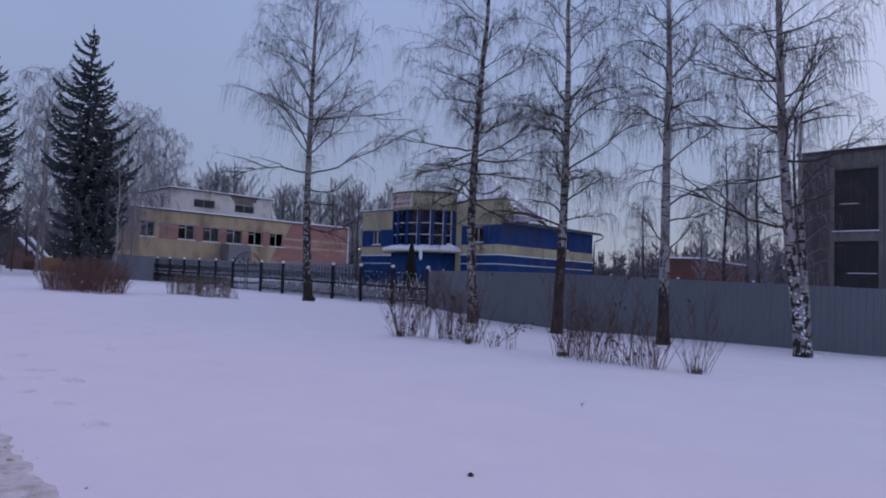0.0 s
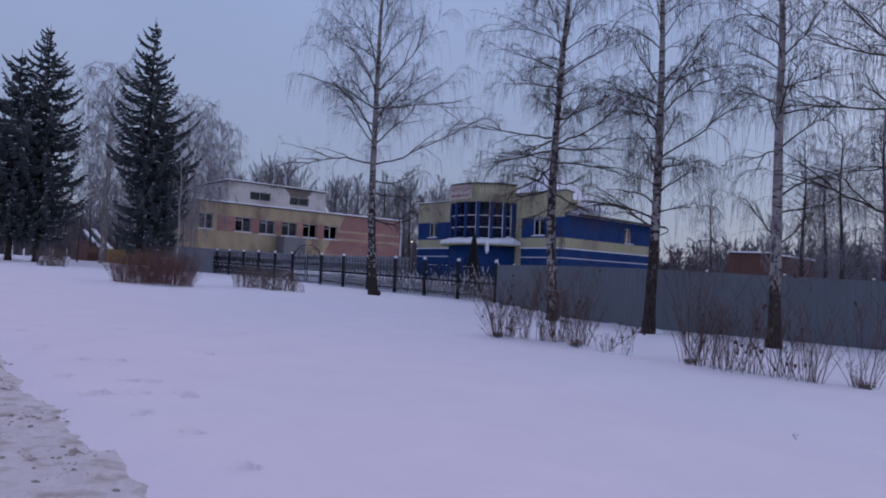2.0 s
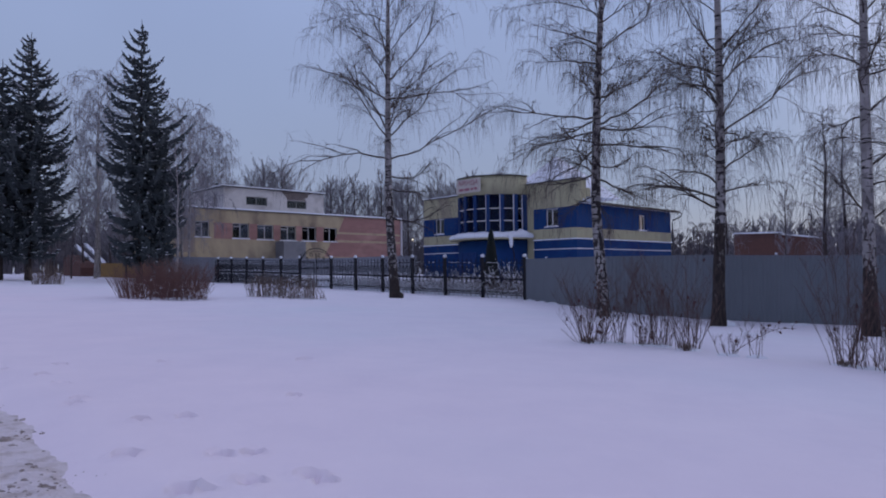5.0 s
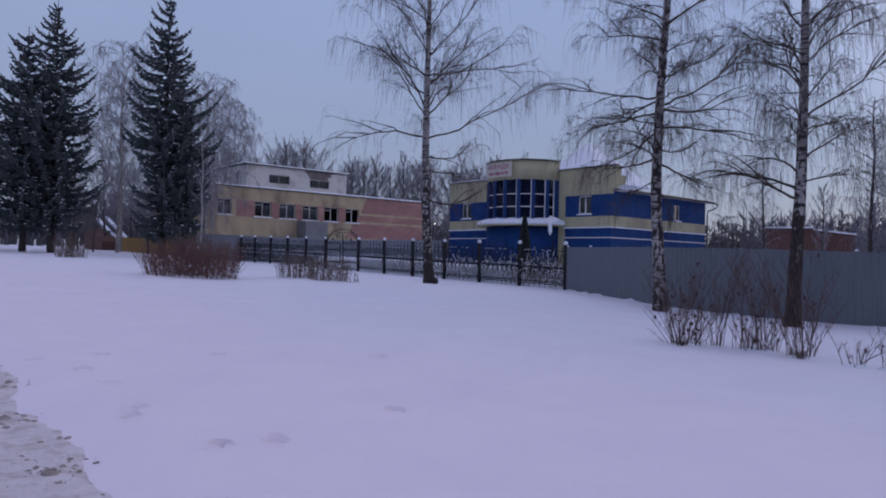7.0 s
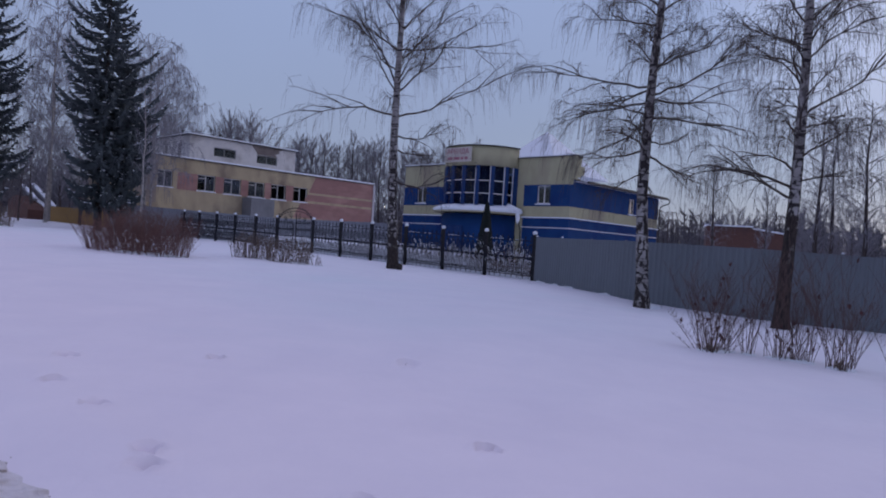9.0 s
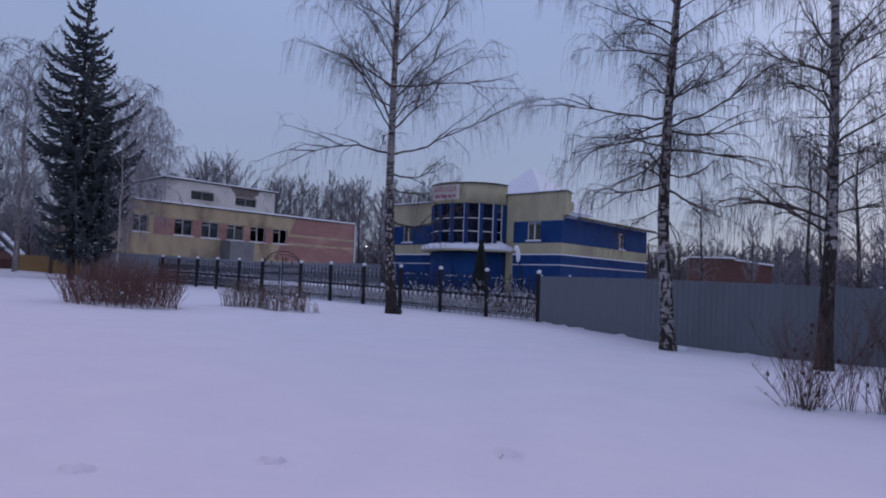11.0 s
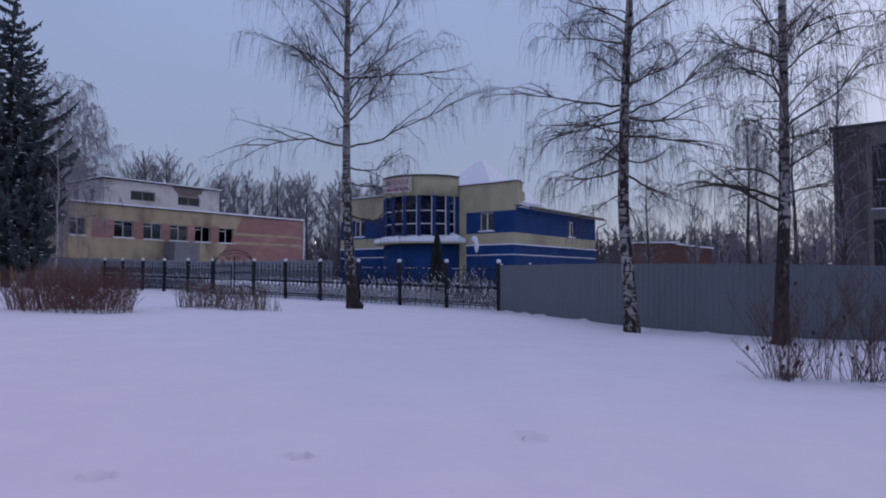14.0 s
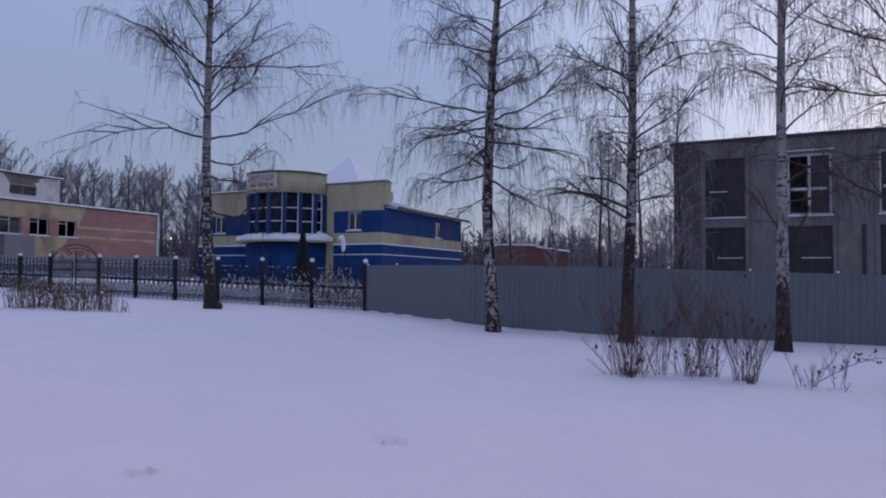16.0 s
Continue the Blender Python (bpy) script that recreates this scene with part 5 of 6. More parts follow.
def bare_tree_meshes(seed, height, r0, spread, fork, limbs, dens, twig_len, weep, rs, per=6, far=False):
    """Trunk and crown of a far bare tree."""
    rng = random.Random(seed)
    trunk, crown = Geo(), Geo()
    pts = wiggle([(0, 0, -0.4 + (height + 0.4) * i / 10) for i in range(11)], 0.12, rng)
    trunk.tube(pts, [r0 * (1 - 0.93 * i / 10) for i in range(11)], 7)
    ga = 0.0
    for i in range(limbs):
        q = (i + rng.random()) / limbs
        z = fork + (height * 0.96 - fork) * q
        ga += 2.4 + rng.uniform(-0.5, 0.5)
        ln = spread * (0.5 + 0.5 * math.sin(math.pi * min(1.0, q * 0.9 + 0.15))) * rng.uniform(0.6, 1.1) * (1 - 0.45 * q)
        p0, _ = along(pts, (z + 0.4) / (height + 0.4))
        p1 = (p0[0] + math.cos(ga) * ln, p0[1] + math.sin(ga) * ln, min(height * 1.02, p0[2] + ln * rng.uniform(0.8, 1.9)))
        limb = wiggle(bend(p0, p1, -0.05 * ln, 6), 0.035 * ln, rng)
        crown.tube(limb, [r0 * 0.32 * (1 - 0.85 * j / 6) for j in range(7)], 4)
        dress(crown, limb, rng, dens, spread * 0.42, twig_len, weep, rs, per, far)
    return trunk, crown


def weeping_meshes(seed, height, r0, spread, fork, limbs, twig_len, r, dens):
    """Trunk and crown of a far birch with a rounded, weeping crown."""
    rng = random.Random(seed)
    trunk, crown = Geo(), Geo()
    pts = wiggle([(0, 0, -0.4 + (height + 0.4) * i / 10) for i in range(11)], 0.12, rng)
    trunk.tube(pts, [r0 * (1 - 0.93 * i / 10) for i in range(11)], 7)
    ga = 0.0
    for i in range(limbs):
        q = (i + rng.random()) / limbs
        p0, _ = along(pts, (fork + (height * 0.97 - fork) * q + 0.4) / (height + 0.4))
        ga += 2.4 + rng.uniform(-0.5, 0.5)
        ln = spread * (0.75 + 0.4 * math.sin(math.pi * q)) * (1 - 0.65 * q ** 2.5) * rng.uniform(0.7, 1.2)
        limb = grow(p0, ga, rng.uniform(0.75, 1.3), ln, 7, rng, 0.9, 0.13)
        crown.tube(limb, [r0 * 0.2 * (1 - 0.85 * j / 7) for j in range(8)], 4)
        clothe(crown, limb, rng, r0 * 0.25, spread * 0.28, twig_len, r, 1.6, dens)
    return trunk, crown


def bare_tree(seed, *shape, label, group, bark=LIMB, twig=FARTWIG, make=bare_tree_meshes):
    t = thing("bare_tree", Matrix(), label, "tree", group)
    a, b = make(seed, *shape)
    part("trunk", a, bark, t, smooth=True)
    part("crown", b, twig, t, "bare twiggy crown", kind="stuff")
    return t


def plant(t, spots, rng, used=None):
    """Sets the tree and its copies on the spots: x, y, scale."""
    for i, (x, y, s) in enumerate(spots):
        m = pose(x, y, land(x, y), 0, 0, rng.uniform(0, 360))
        if i == 0:
            t.matrix_world = m @ Matrix.Diagonal((s, s, s, 1))
        else:
            c = copy_thing(t, m)
            c.scale = (s, s, s)


rng = random.Random(77)
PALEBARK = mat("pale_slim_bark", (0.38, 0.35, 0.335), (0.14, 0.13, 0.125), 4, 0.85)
# twigs painted paler still, for the sky-lit haze round these crowns
PALETWIG = mat("hazed_birch_twig", (0.27, 0.262, 0.285), (0.19, 0.184, 0.205), 2, 0.9)
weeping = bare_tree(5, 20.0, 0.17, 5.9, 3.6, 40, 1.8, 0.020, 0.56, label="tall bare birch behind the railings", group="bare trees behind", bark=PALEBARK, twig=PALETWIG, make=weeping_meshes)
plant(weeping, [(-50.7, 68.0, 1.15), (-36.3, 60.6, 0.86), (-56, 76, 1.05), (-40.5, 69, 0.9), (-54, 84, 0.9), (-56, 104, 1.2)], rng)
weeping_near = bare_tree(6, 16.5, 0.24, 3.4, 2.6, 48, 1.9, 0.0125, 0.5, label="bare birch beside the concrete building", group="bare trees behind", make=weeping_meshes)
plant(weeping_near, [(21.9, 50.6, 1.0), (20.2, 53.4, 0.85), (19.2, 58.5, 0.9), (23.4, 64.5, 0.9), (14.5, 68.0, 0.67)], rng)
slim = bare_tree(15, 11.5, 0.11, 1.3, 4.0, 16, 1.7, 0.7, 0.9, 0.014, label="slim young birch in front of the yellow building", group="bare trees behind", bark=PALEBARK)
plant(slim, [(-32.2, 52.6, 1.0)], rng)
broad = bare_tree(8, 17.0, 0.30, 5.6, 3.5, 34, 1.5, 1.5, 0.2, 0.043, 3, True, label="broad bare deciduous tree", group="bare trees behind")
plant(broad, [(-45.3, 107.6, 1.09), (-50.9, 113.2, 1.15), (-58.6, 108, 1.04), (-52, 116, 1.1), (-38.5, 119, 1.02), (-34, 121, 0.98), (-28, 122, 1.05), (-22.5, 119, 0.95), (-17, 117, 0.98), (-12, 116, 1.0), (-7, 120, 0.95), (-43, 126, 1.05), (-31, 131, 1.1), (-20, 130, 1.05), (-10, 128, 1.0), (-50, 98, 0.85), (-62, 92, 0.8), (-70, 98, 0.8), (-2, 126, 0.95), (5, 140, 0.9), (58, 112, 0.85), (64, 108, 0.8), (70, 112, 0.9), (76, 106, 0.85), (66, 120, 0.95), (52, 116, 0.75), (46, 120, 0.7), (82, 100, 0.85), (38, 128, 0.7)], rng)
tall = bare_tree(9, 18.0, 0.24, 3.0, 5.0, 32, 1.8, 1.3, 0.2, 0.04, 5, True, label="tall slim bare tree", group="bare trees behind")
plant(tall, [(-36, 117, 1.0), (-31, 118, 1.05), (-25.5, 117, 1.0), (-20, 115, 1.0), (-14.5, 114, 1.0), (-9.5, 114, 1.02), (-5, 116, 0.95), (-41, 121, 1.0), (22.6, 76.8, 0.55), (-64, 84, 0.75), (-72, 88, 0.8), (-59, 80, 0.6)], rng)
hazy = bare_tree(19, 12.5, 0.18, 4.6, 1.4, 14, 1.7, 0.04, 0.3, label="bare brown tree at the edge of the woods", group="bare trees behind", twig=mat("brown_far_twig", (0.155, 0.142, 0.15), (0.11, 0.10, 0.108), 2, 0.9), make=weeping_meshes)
plant(hazy, [(8 + 4.1 * i + rng.uniform(-1.5, 1.5), 128 + rng.uniform(-12, 26) - 0.25 * i * i * 0.2, rng.uniform(0.6, 0.95)) for i in range(26)] + [(6 + 5.0 * i + rng.uniform(-1.5, 1.5), 150 + rng.uniform(-8, 14), rng.uniform(0.7, 1.0)) for i in range(18)] + [(-78 + 4.5 * i + rng.uniform(-1.5, 1.5), 96 + rng.uniform(-6, 8), rng.uniform(0.6, 0.85)) for i in range(9)] + [(-52, 66, 0.5), (-48.5, 70, 0.55), (-57, 70, 0.6), (-46, 66.5, 0.42), (-61, 74, 0.6), (-54.5, 62.5, 0.4)], rng)

# far woods: a ragged belt of stems and twigs
woods = Geo()
wr = random.Random(3)
for i in range(2400):
    a = wr.uniform(-1.15, 0.95)
    d = wr.uniform(150, 215)
    x, y = d * math.sin(a), d * math.cos(a)
    h = wr.uniform(6, 12.5) * (1.0 + 0.35 * noise.noise((a * 9, 0, 0))) * (1.0 + 0.15 * smooth01((a - 0.05) / 0.2))
    z = land(x, y)
    woods.tube([(x, y, z - 1), (x + wr.uniform(-0.4, 0.4), y, z + h)], [0.22, 0.06], 3)
    for k in range(13):
        q = wr.uniform(0.15, 0.9)
        zz = z + h * q
        b = wr.uniform(0, 6.28)
        l = wr.uniform(0.7, 2.2) * (1.1 - 0.6 * q)
        woods.tube([(x, y, zz), (x + l * math.cos(b), y + l * math.sin(b), zz + l * wr.uniform(0.5, 1.5))], [0.2, 0.12], 3)
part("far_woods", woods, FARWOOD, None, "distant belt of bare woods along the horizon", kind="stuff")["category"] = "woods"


def spruce(x, y, height, radius, seed, label, bare=1.2, taper=0.7, dusted=0.2, full=6.5):
    rng = random.Random(seed)
    t = thing("spruce_tree", pose(x, y, land(x, y)), label, "tree", "spruces at the corner")
    g_ = Geo()
    g_.tube([(0, 0, -0.4), (0, 0, 0.6), (0.05, 0, height * 0.5), (0, 0.05, height)], [0.34, 0.27, 0.16, 0.02], 8)
    part("trunk", g_, DARKBARK, t)
    fol, sn = Geo(), Geo()
    z, ga = bare, 0.0
    while z < height - 0.7:
        q = (z - bare) / (height - bare)
        r = radius * min(1.0, (1 - q) / taper) ** 0.8 * (0.86 + 0.2 * math.sin(z * 1.9 + seed)) * (0.56 + 0.44 * min(1.0, q / 0.34)) + 0.08
        n = 8 if q < 0.5 else 7 if q < 0.8 else 5
        for k in range(n):
            ga += 6.283 / n + rng.uniform(-0.35, 0.35)
            ln = r * rng.choice((0.5, 0.7, 0.85, 0.95, 1.0, 1.1, 1.32))
            c, s = math.cos(ga), math.sin(ga)
            zb = z + rng.uniform(-0.25, 0.25)
            tilt = -0.52 + 0.62 * q + rng.uniform(-0.12, 0.12)
            hook = 0.62 - 0.12 * q
            br = [(c * ln * u, s * ln * u, zb + ln * (tilt * u + hook * u ** 3)) for u in (0, 0.2, 0.4, 0.6, 0.8, 1.0)]
            fw = 1.1 - 0.45 * q
            fol.tube(br, [0.05, 0.11 * fw, 0.14 * fw, 0.13 * fw, 0.10 * fw, 0.02], 4)
            m = max(5, int(ln * full))
            for j in range(m):
                u = 0.12 + 0.82 * (j + rng.random()) / m
                p, _ = along(br, min(u, 0.999))
                w = (ln * 0.30 * (1.05 - u) + 0.12) * rng.uniform(0.6, 1.2)
                a2 = ga + rng.choice((-1, 1)) * rng.uniform(0.4, 1.1)
                e_ = (p[0] + math.cos(a2) * w, p[1] + math.sin(a2) * w, p[2] - rng.uniform(0.0, 0.5) * w + 0.03)
                fol.tube([p, ((p[0] + e_[0]) / 2, (p[1] + e_[1]) / 2, (p[2] + e_[2]) / 2 - 0.04), e_], [0.065, 0.10, 0.012], 3)
                if rng.random() < 0.75 * (1.15 - u):
                    d_ = rng.uniform(0.3, 0.75) * (1.1 - 0.6 * q)
                    fol.tube([p, (p[0] + 0.05, p[1], p[2] - 0.4 * d_), (p[0] + 0.07, p[1] + 0.03, p[2] - d_)], [0.05, 0.07, 0.01], 3)
                if rng.random() < dusted * (1 - 0.4 * q) and u > 0.25:
                    sn.blob((p[0], p[1], p[2] + 0.09), (rng.uniform(0.08, 0.22), rng.uniform(0.08, 0.2), 0.035), rng, 3, 6, 0.4)
        z += (0.46 + 0.06 * q) * height / 18
    part("foliage", fol, NEEDLE, t, "dark needle branches in drooping tiers", kind="stuff")
    part("snow", sn, SNOWCAP, t, "patches of snow on the branches", kind="stuff")
    return t


spruce(-36.4, 54.0, 22.4, 4.0, 3, "tall dark spruce dusted with snow behind the red hedge", bare=2.0, taper=0.62)
spruce(-35.2, 54.9, 14.0, 2.6, 4, "smaller dark spruce close beside the tall one", bare=2.0)
spruce(-47.0, 54.2, 21.8, 4.8, 5, "tall dark spruce with patches of snow", bare=2.5, dusted=0.42)
spruce(-48.9, 53.2, 19.2, 4.6, 6, "dark spruce with patches of snow in a group", bare=2.5, dusted=0.42)
spruce(-53.0, 51.5, 18.0, 4.2, 7, "dark spruce at the end of the group", full=4.5)
spruce(-60.5, 58.0, 19.5, 4.3, 8, "dark spruce at the end of the group", full=4.5)


# ---------- hedges and shrubs ----------


def shrub(x, y, rx, ry, height, stems, seed, stem_mat, label, rot=0.0, twiggy=3, lean=0.25, r=0.008, leaf=0.0, snow=0.0, category="shrub", name="shrub", group="", splay=0.12, low=0.6, laden=0.0):
    rng = random.Random(seed)
    t = thing(name, pose(x, y, land(x, y), 0, 0, rot), label, category, group)
    g_, lf, sn = Geo(), Geo(), Geo()
    for i in range(stems):
        a, d = rng.uniform(0, 6.283), math.sqrt(rng.random())
        px, py = rx * d * math.cos(a), ry * d * math.sin(a)
        h = height * rng.uniform(low, 1.08) * (1 - 0.25 * d * d)
        lx, ly = rng.gauss(0, lean) * h + px * splay, rng.gauss(0, lean) * h + py * splay
        pts = wiggle([(px + lx * q ** 1.3, py + ly * q ** 1.3, -0.1 + (h + 0.1) * q) for q in (0, 0.25, 0.5, 0.75, 1)], 0.025 * h, rng)
        g_.tube(pts, [r, r * 0.9, r * 0.75, r * 0.6, r * 0.3], 4)
        for k in range(twiggy):
            p, _ = along(pts, 0.99 - 0.64 * rng.random() ** 1.4)
            b, l = rng.uniform(0, 6.283), h * rng.uniform(0.14, 0.36)
            e_ = (p[0] + l * 0.5 * math.cos(b), p[1] + l * 0.5 * math.sin(b), p[2] + l * 0.8)
            g_.tube([p, ((p[0] + e_[0]) / 2 + 0.01, (p[1] + e_[1]) / 2, (p[2] + e_[2]) / 2 - 0.01), e_], [r * 0.55, r * 0.45, r * 0.2], 3)
            if rng.random() < laden:
                sn.tube([(p[0], p[1], p[2] + 0.018), ((p[0] + e_[0]) / 2, (p[1] + e_[1]) / 2, (p[2] + e_[2]) / 2 + 0.02), (e_[0], e_[1], e_[2] + 0.015)], [0.008, 0.017, 0.007], 4)
            if rng.random() < leaf:
                lf.blob(e_, (0.026, 0.018, 0.034), rng, 3, 5, 0.4)
        if rng.random() < snow:
            p, _ = along(pts, rng.uniform(0.2, 0.9))
            sn.blob(p, (rng.uniform(0.02, 0.06), rng.uniform(0.02, 0.06), rng.uniform(0.015, 0.04)), rng, 3, 6, 0.3)
    part("brush", g_, stem_mat, t, kind="stuff")
    if lf.v:
        part("dry_leaves", lf, DRYLEAF, t, "a few dark withered seed heads", kind="stuff")
    if sn.v:
        part("snow", sn, SNOWCAP, t, "snow caught in the stems", kind="stuff")
    # mound of snow and dead grass at the foot
    m_ = Geo()
    m_.blob((0, 0, -0.03), (rx * 0.9 + 0.08, ry * 0.9 + 0.08, 0.07), rng, 4, 12, 0.12)
    part("foot", m_, SNOWCAP, t, smooth=True)
    return t


shrub(-18.7, 28.3, 2.45, 1.25, 1.5, 760, 1, REDSTEM, "dense hedge of bare reddish stems", rot=-25, twiggy=8, lean=0.2, r=0.0075, snow=0.02, category="hedge", name="hedge", splay=0.16, low=0.35)
shrub(-15.7, 31.9, 0.95, 0.8, 1.05, 190, 2, GREYSTEM, "bare grey-brown shrub standing in the snow", rot=-20, twiggy=4, lean=0.16, snow=0.12, r=0.009)
shrub(-13.9, 31.2, 0.9, 0.75, 1.0, 170, 22, GREYSTEM, "bare grey-brown shrub standing in the snow", rot=-20, twiggy=4, lean=0.16, snow=0.12, r=0.009)
shrub(-36.5, 43.6, 1.0, 0.8, 1.35, 150, 6, GREYSTEM, "bare brown shrub near the spruces", twiggy=4, lean=0.2, r=0.012)
shrub(-12.6, 30.6, 0.25, 0.2, 0.6, 12, 8, GREYSTEM, "small tuft of bare stems in the snow", r=0.008)
VERGESTEM = mat("brown_verge_stem", (0.13, 0.082, 0.072), (0.065, 0.043, 0.042), 4, 0.85)
row = [(-2.28, 15.88, 0.34, 0.98, 34), (-1.75, 15.85, 0.15, 0.9, 12), (-1.35, 15.75, 0.22, 1.15, 18), (-1.0, 15.65, 0.2, 1.1, 16), (-0.62, 15.3, 0.26, 1.0, 24), (-0.1, 14.65, 0.2, 0.62, 12), (0.3, 14.5, 0.18, 0.5, 6), (1.35, 13.75, 0.26, 1.2, 20), (1.75, 13.1, 0.24, 1.25, 20), (2.1, 12.9, 0.22, 1.0, 14), (2.45, 12.75, 0.22, 0.95, 14), (2.85, 12.35, 0.24, 1.0, 16), (3.6, 12.3, 0.26, 0.95, 16), (-2.0, 15.95, 0.12, 0.6, 8), (-1.15, 15.8, 0.3, 0.6, 14), (1.55, 13.45, 0.25, 0.75, 12), (1.95, 13.0, 0.3, 0.6, 12), (2.65, 12.6, 0.3, 0.55, 12)]
for i, (x, y, r_, h, n) in enumerate(row):
    t_shrub = shrub(x, y, r_ * 0.75, r_ * 0.6, h * (1.5 + 0.35 * math.sin(i * 2.1)), int(n * (1.25 + 0.3 * math.cos(i * 1.7))), 100 + i, VERGESTEM, "clump of bare upright stems with withered seed heads" if h > 0.8 else "low clump of bare stems in the snow", twiggy=13, lean=0.24, r=0.0052, leaf=0.013, snow=0.0, group="shrubs along the verge", splay=1.1 if i else 1.9, low=0.2)
    if i == 5:
        # a long leafy shoot that leans out of the low clump
        ar = random.Random(60 + i)
        g_, lf = Geo(), Geo()
        shoot = grow((0.05, 0, 0.0), radians(AZ) + 0.1, 0.75, 1.25, 8, ar, 0.7, 0.12)
        g_.tube(shoot, [0.007 - 0.0006 * j for j in range(9)], 4)
        for k in range(16):
            p, d = along(shoot, 0.3 + 0.69 * ar.random())
            tw = grow(p, ar.uniform(0, 6.283), ar.uniform(0, 1.2), ar.uniform(0.06, 0.2), 2, ar, 0.3, 0.2)
            g_.tube(tw, [0.004, 0.003, 0.002], 3)
            lf.blob(tw[-1], (0.018, 0.012, 0.02), ar, 3, 5, 0.4)
        part("shoot", g_, VERGESTEM, t_shrub, "long leaning shoot")
        part("withered_leaf_cluster", lf, DRYLEAF, t_shrub, "dark withered leaves", kind="stuff")
# dead grass at the feet of the verge shrubs
for i, (x, y, r_, h, n) in enumerate(row):
    if i in (0, 4, 7, 12):
        gr = random.Random(500 + i)
        tuft = thing("grass_tuft", seat(x - 0.05, y - 0.12), "tuft of dead brown grass poking out of the snow", "grass", "tufts along the verge")
        g_ = Geo()
        for k in range(60):
            t_, l_ = gr.uniform(0, 6.283), gr.uniform(0.06, 0.2)
            o_ = gr.uniform(0, 0.09)
            g_.tube([(o_ * math.cos(t_), o_ * math.sin(t_), -0.03), ((o_ + 0.03) * math.cos(t_), (o_ + 0.03) * math.sin(t_), l_ * 0.7), ((o_ + l_ * 0.6) * math.cos(t_), (o_ + l_ * 0.6) * math.sin(t_), l_ * gr.uniform(0.6, 1.0))], [0.005, 0.004, 0.001], 3)
        part("grass", g_, GREYSTEM, tuft, kind="stuff")
# drift of snow heaped against the sheet fence
dr = random.Random(41)
for i, (x, y, w_) in enumerate(((-3.55, 35.0, 0.5), (-3.0, 34.0, 0.6), (-2.6, 32.6, 0.4), (-1.6, 30.2, 0.35), (1.2, 26.1, 0.3), (4.4, 24.1, 0.35))):
    g_ = Geo()
    for k in range(5):
        g_.blob((dr.uniform(-w_, w_) * 0.7, dr.uniform(-0.15, 0.15), -0.02), (w_ * dr.uniform(0.35, 0.7), 0.22, dr.uniform(0.05, 0.11)), dr, 6, 10, 0.1)
    drift = thing("snow_drift", pose(x, y - 0.12, snowland(x, y - 0.12) - 0.02, 0, 0, -62 if y > 26 else -28), "lumpy drift of snow at the foot of the fence", "snow", "drifts by the fence")
    part("heap", g_, SNOWCAP, drift, smooth=True)
# tangle of snowy shrubs behind the railings
for i, (s, off, w, h) in enumerate(((0.7, 0.8, 0.75, 1.25), (1.9, 0.9, 0.8, 1.3), (3.1, 0.8, 0.8, 1.15), (4.3, 0.9, 0.8, 1.1), (5.5, 0.8, 0.8, 1.05), (6.7, 0.9, 0.8, 1.0), (7.9, 0.8, 0.8, 1.0), (9.2, 0.9, 0.8, 0.95), (10.6, 0.9, 0.8, 0.9), (12.0, 0.8, 0.8, 0.85), (13.5, 0.9, 0.8, 0.85), (15.2, 0.9, 0.8, 0.8), (21.9, 1.1, 0.6, 0.8))):
    x, y = at_fence(s)
    x, y = x + EN.x * off, y + EN.y * off
    shrub(x, y, w, 0.55, h * 1.25, 95, 300 + i, GREYSTEM, "snow-laden tangled shrub behind the iron railings", rot=FANG, twiggy=5, lean=0.4, r=0.009, snow=0.9, group="shrubs behind the railings", laden=0.28, low=0.35)

# bank of shovelled snow behind the railings
bank = thing("snow_bank", Matrix(), "long lumpy bank of snow heaped behind the iron railings", "snow")
g_ = Geo()
NS, prof_ = 180, ((0.22, -0.2), (0.34, 0.30), (0.62, 0.78), (1.1, 1.0), (1.8, 0.85), (2.6, -0.2))
for i in range(NS + 1):
    s = 0.3 + 25.7 * i / NS
    hh = (0.92 + 0.16 * noise.noise((s * 0.7, 1, 0)) + 0.08 * noise.noise((s * 2.6, 4, 0))) * smooth01(s / 1.5) * (0.45 + 0.55 * smooth01((s - 2.5) / 3.0)) * smooth01((26.2 - s) / 3.0)
    for o_, z_ in prof_:
        x, y = at_fence(s)
        o2 = o_ + 0.08 * noise.noise((s * 1.3, o_, 2))
        x, y = x + EN.x * o2, y + EN.y * o2
        g_.v.append((x, y, land(x, y) + (z_ * hh if z_ > 0 else z_)))
for i in range(NS):
    for k in range(len(prof_) - 1):
        p = i * len(prof_) + k
        g_.f.append((p, p + len(prof_), p + len(prof_) + 1, p + 1))
part("snow_ridge", g_, SNOWCAP, bank, smooth=True, kind="stuff")

# thuja in front of the office
thuja = thing("thuja", seat(-6.3, 46.3), "narrow dark columnar thuja in front of the office", "tree")
g_ = Geo()
tr = random.Random(12)
for i in range(900):
    q = tr.random() ** 0.8
    z = 0.1 + 3.7 * q
    r = 0.50 * (1 - q) ** 0.75 + 0.05
    a = tr.uniform(0, 6.283)
    p = (r * 0.75 * math.cos(a), r * 0.75 * math.sin(a), z)
    g_.tube([p, (r * 1.05 * math.cos(a), r * 1.05 * math.sin(a), z + 0.16), (r * 1.1 * math.cos(a + 0.2), r * 1.1 * math.sin(a + 0.2), z + 0.4)], [0.07, 0.06, 0.005], 4)
g_.tube([(0, 0, -0.2), (0, 0, 3.6)], [0.35, 0.03], 8)
part("foliage", g_, NEEDLE2, thuja, kind="stuff")

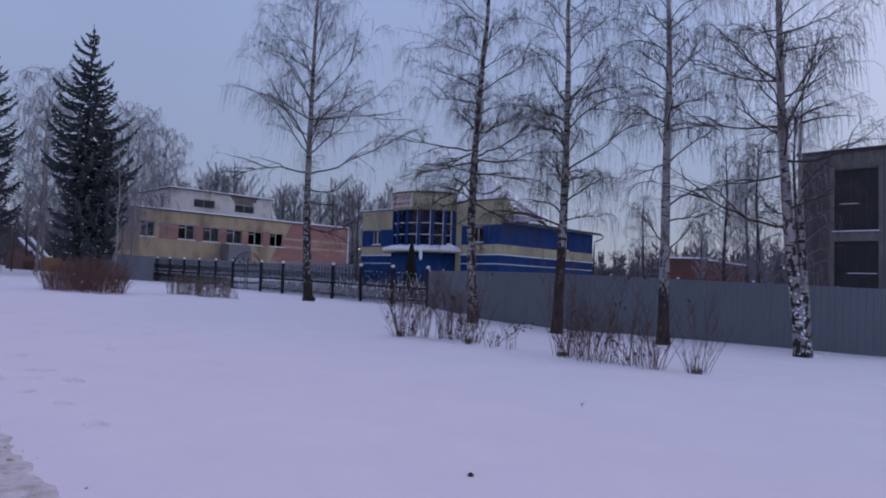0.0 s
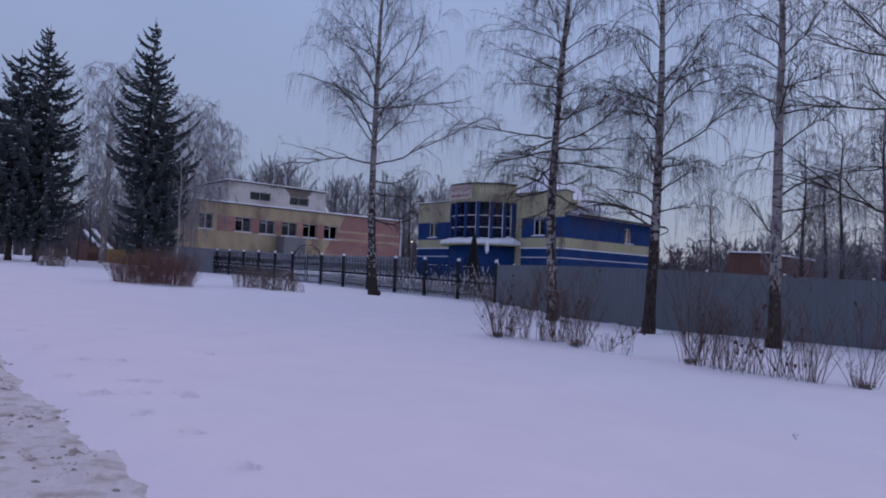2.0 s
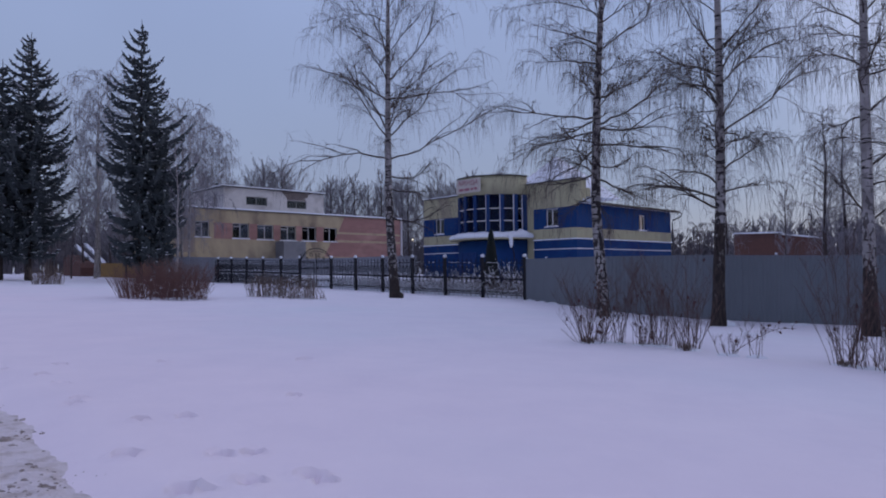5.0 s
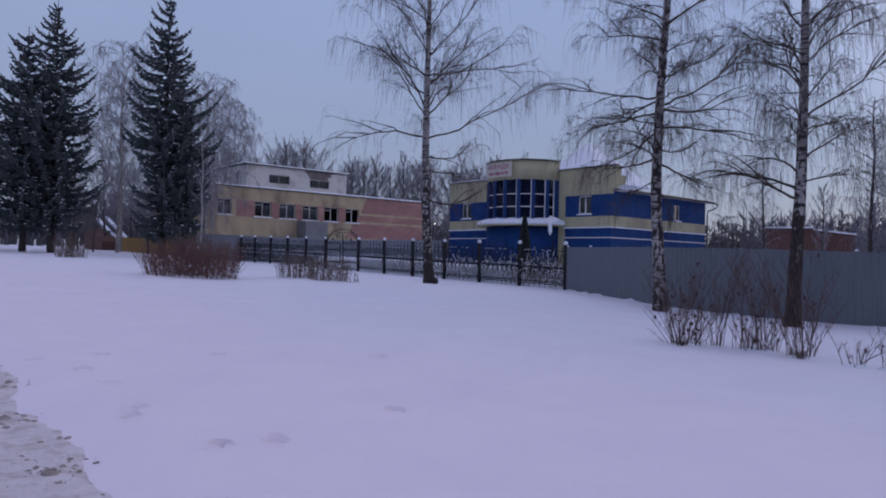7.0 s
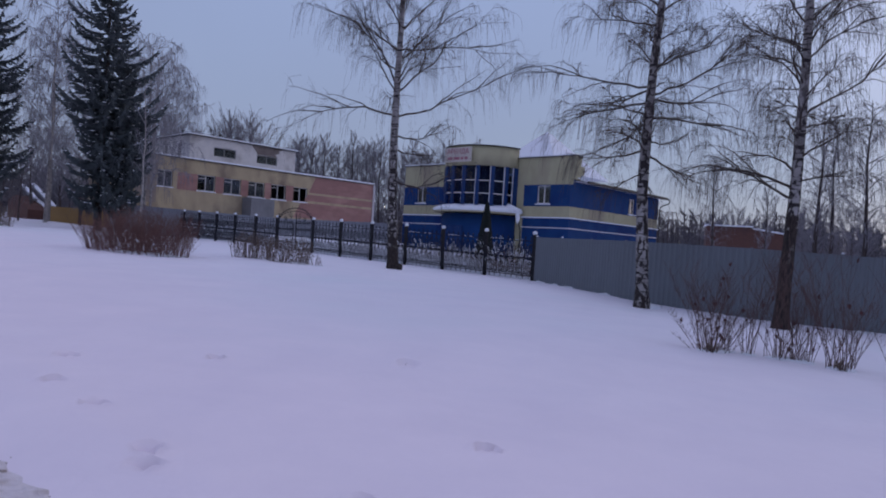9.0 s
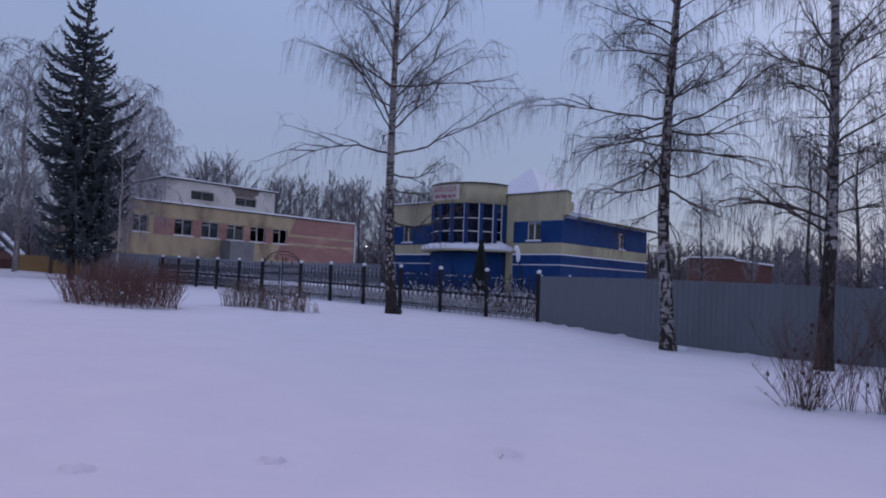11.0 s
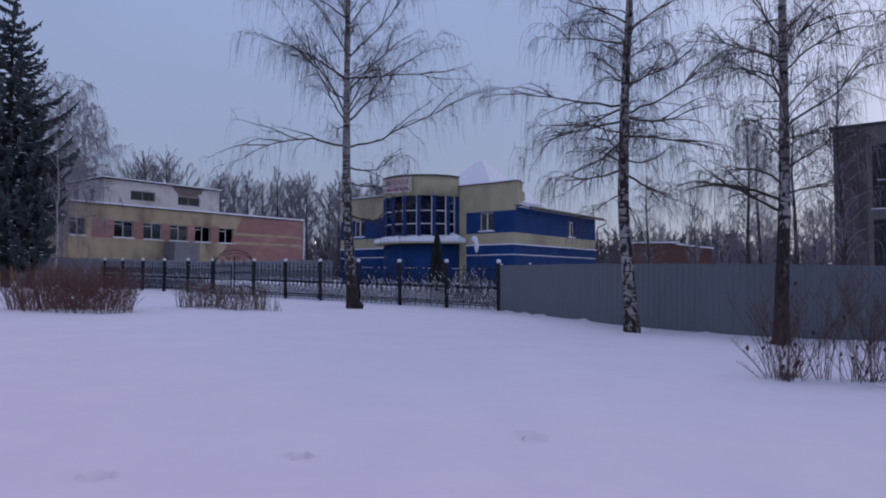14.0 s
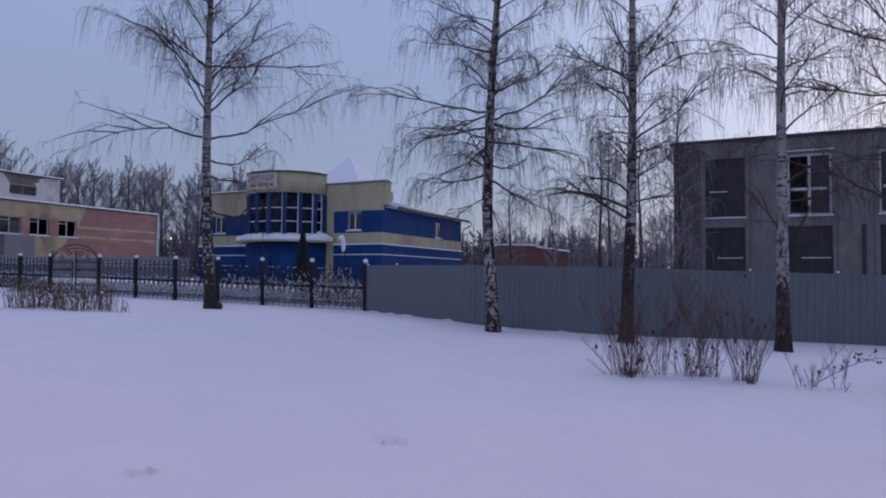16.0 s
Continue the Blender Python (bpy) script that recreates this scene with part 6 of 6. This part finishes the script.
# snow-capped garden lamp behind the railings
lamp = thing("garden_lamp", seat(-4.6, 38.2), "leaning garden lamp with its head capped in snow", "lamp")
g_ = Geo()
g_.tube([(0.1, 0, -0.3), (0.1, 0, 2.3), (0.0, 0, 2.75)], [0.04, 0.035, 0.03], 6)
part("pole", g_, IRON, lamp)
g_ = Geo()
g_.blob((-0.06, 0, 3.02), (0.11, 0.11, 0.34), random.Random(2), 6, 10, 0.08)
part("head", g_, SNOWCAP, lamp, "lamp head buried in snow", True)
g_ = Geo()
g_.blob((-0.16, 0, 3.34), (0.14, 0.13, 0.14), random.Random(3), 6, 10, 0.08)
part("snow_cap", g_, SNOWCAP, lamp, "cap of snow", True)

# lit lamp far between the buildings
fl = thing("street_lamp", seat(-21.8, 100), "lit street lamp far between the buildings", "street lamp")
g_ = Geo()
g_.tube([(0, 0, -0.5), (0, 0, 5.3)], [0.09, 0.06], 6)
part("pole", g_, GREYPAINT, fl)
bulb = bpy.data.materials.new("lit_bulb")
bulb.use_nodes = True
bb = bulb.node_tree.nodes["Principled BSDF"]
bb.inputs["Emission Color"].default_value, bb.inputs["Emission Strength"].default_value = (1.0, 0.8, 0.5, 1), 3.0
g_ = Geo()
g_.blob((0, 0, 5.42), (0.09, 0.09, 0.07), random.Random(1), 5, 8, 0.0)
part("bulb", g_, bulb, fl, "glowing lamp")

# ochre board fence and tumbled brick shed beyond the spruces
of = thing("board_fence", Matrix(), "ochre board fence beyond the red hedge", "fence")
for i in range(46):
    s = 52.5 + i * 0.4
    x, y = at_fence(s)
    g_ = Geo()
    g_.box(-0.18, 0.18, -0.02, 0.02, -0.3, 1.75 + 0.06 * noise.noise((i * 1.7, 0, 0)))
    ob = part("board", g_, OCHRE, of)
    ob.matrix_local = pose(x, y, land(x, y), 0, 0, FANG)
sx, sy = at_fence(75)
shed = thing("ruined_shed", pose(sx, sy, land(sx, sy), 0, 0, FANG), "tumbled brick shed with fallen snowy beams", "shed")
g_ = Geo()
g_.prism([(0, -0.3), (9, -0.3), (9, 2.6), (6.5, 3.0), (4, 2.2), (1.8, 1.9), (0, 1.2)], -1.2, 1.2)
part("wall", g_, BRICK, shed)
for i, (x0, z0, x1, z1) in enumerate(((-0.6, 1.5, 8.6, 4.4), (0.5, 1.2, 9.2, 3.3), (3.5, 2.4, 9.5, 4.2))):
    g_ = Geo()
    g_.prism([(x0, z0), (x1, z1), (x1, z1 + 0.28), (x0, z0 + 0.28)], -1.7 + i * 0.5, -1.3 + i * 0.5)
    part("beam", g_, GREYPAINT, shed)
    g_ = Geo()
    g_.prism([(x0, z0 + 0.284), (x1, z1 + 0.284), (x1, z1 + 0.46), (x0, z0 + 0.46)], -1.72 + i * 0.5, -1.28 + i * 0.5)
    part("beam_snow", g_, SNOWCAP, shed, "snow on the beam")

# ---------- small things on the snow ----------
for i, (x, y, l) in enumerate(((-6.7, 12.07, 0.34), (1.0, 7.71, 0.1))):
    tw = thing("fallen_twig", pose(x, y, snowland(x, y) + 0.01, 0, 0, 20 + 50 * i), "thin dry twig fallen on the snow", "twig", "twigs on the snow")
    g_ = Geo()
    g_.tube([(-l / 2, 0, -0.005), (0, 0.03, 0.02), (l / 2, 0, 0.04)], [0.004, 0.0035, 0.0015], 4)
    g_.tube([(0, 0.03, 0.02), (l * 0.3, l * 0.35, l * 0.18)], [0.003, 0.001], 3)
    g_.tube([(-l * 0.1, 0.02, 0.015), (l * 0.1, -0.3 * l, 0.03)], [0.003, 0.001], 3)
    part("stick", g_, TWIG, tw)
stone = thing("stone", pose(-0.16, 4.63, snowland(-0.16, 4.63)), "small dark stone on the snow", "stone")
g_ = Geo()
g_.blob((0, 0, 0.008), (0.022, 0.02, 0.018), random.Random(9), 5, 7, 0.2)
part("body", g_, DARKBARK, stone)
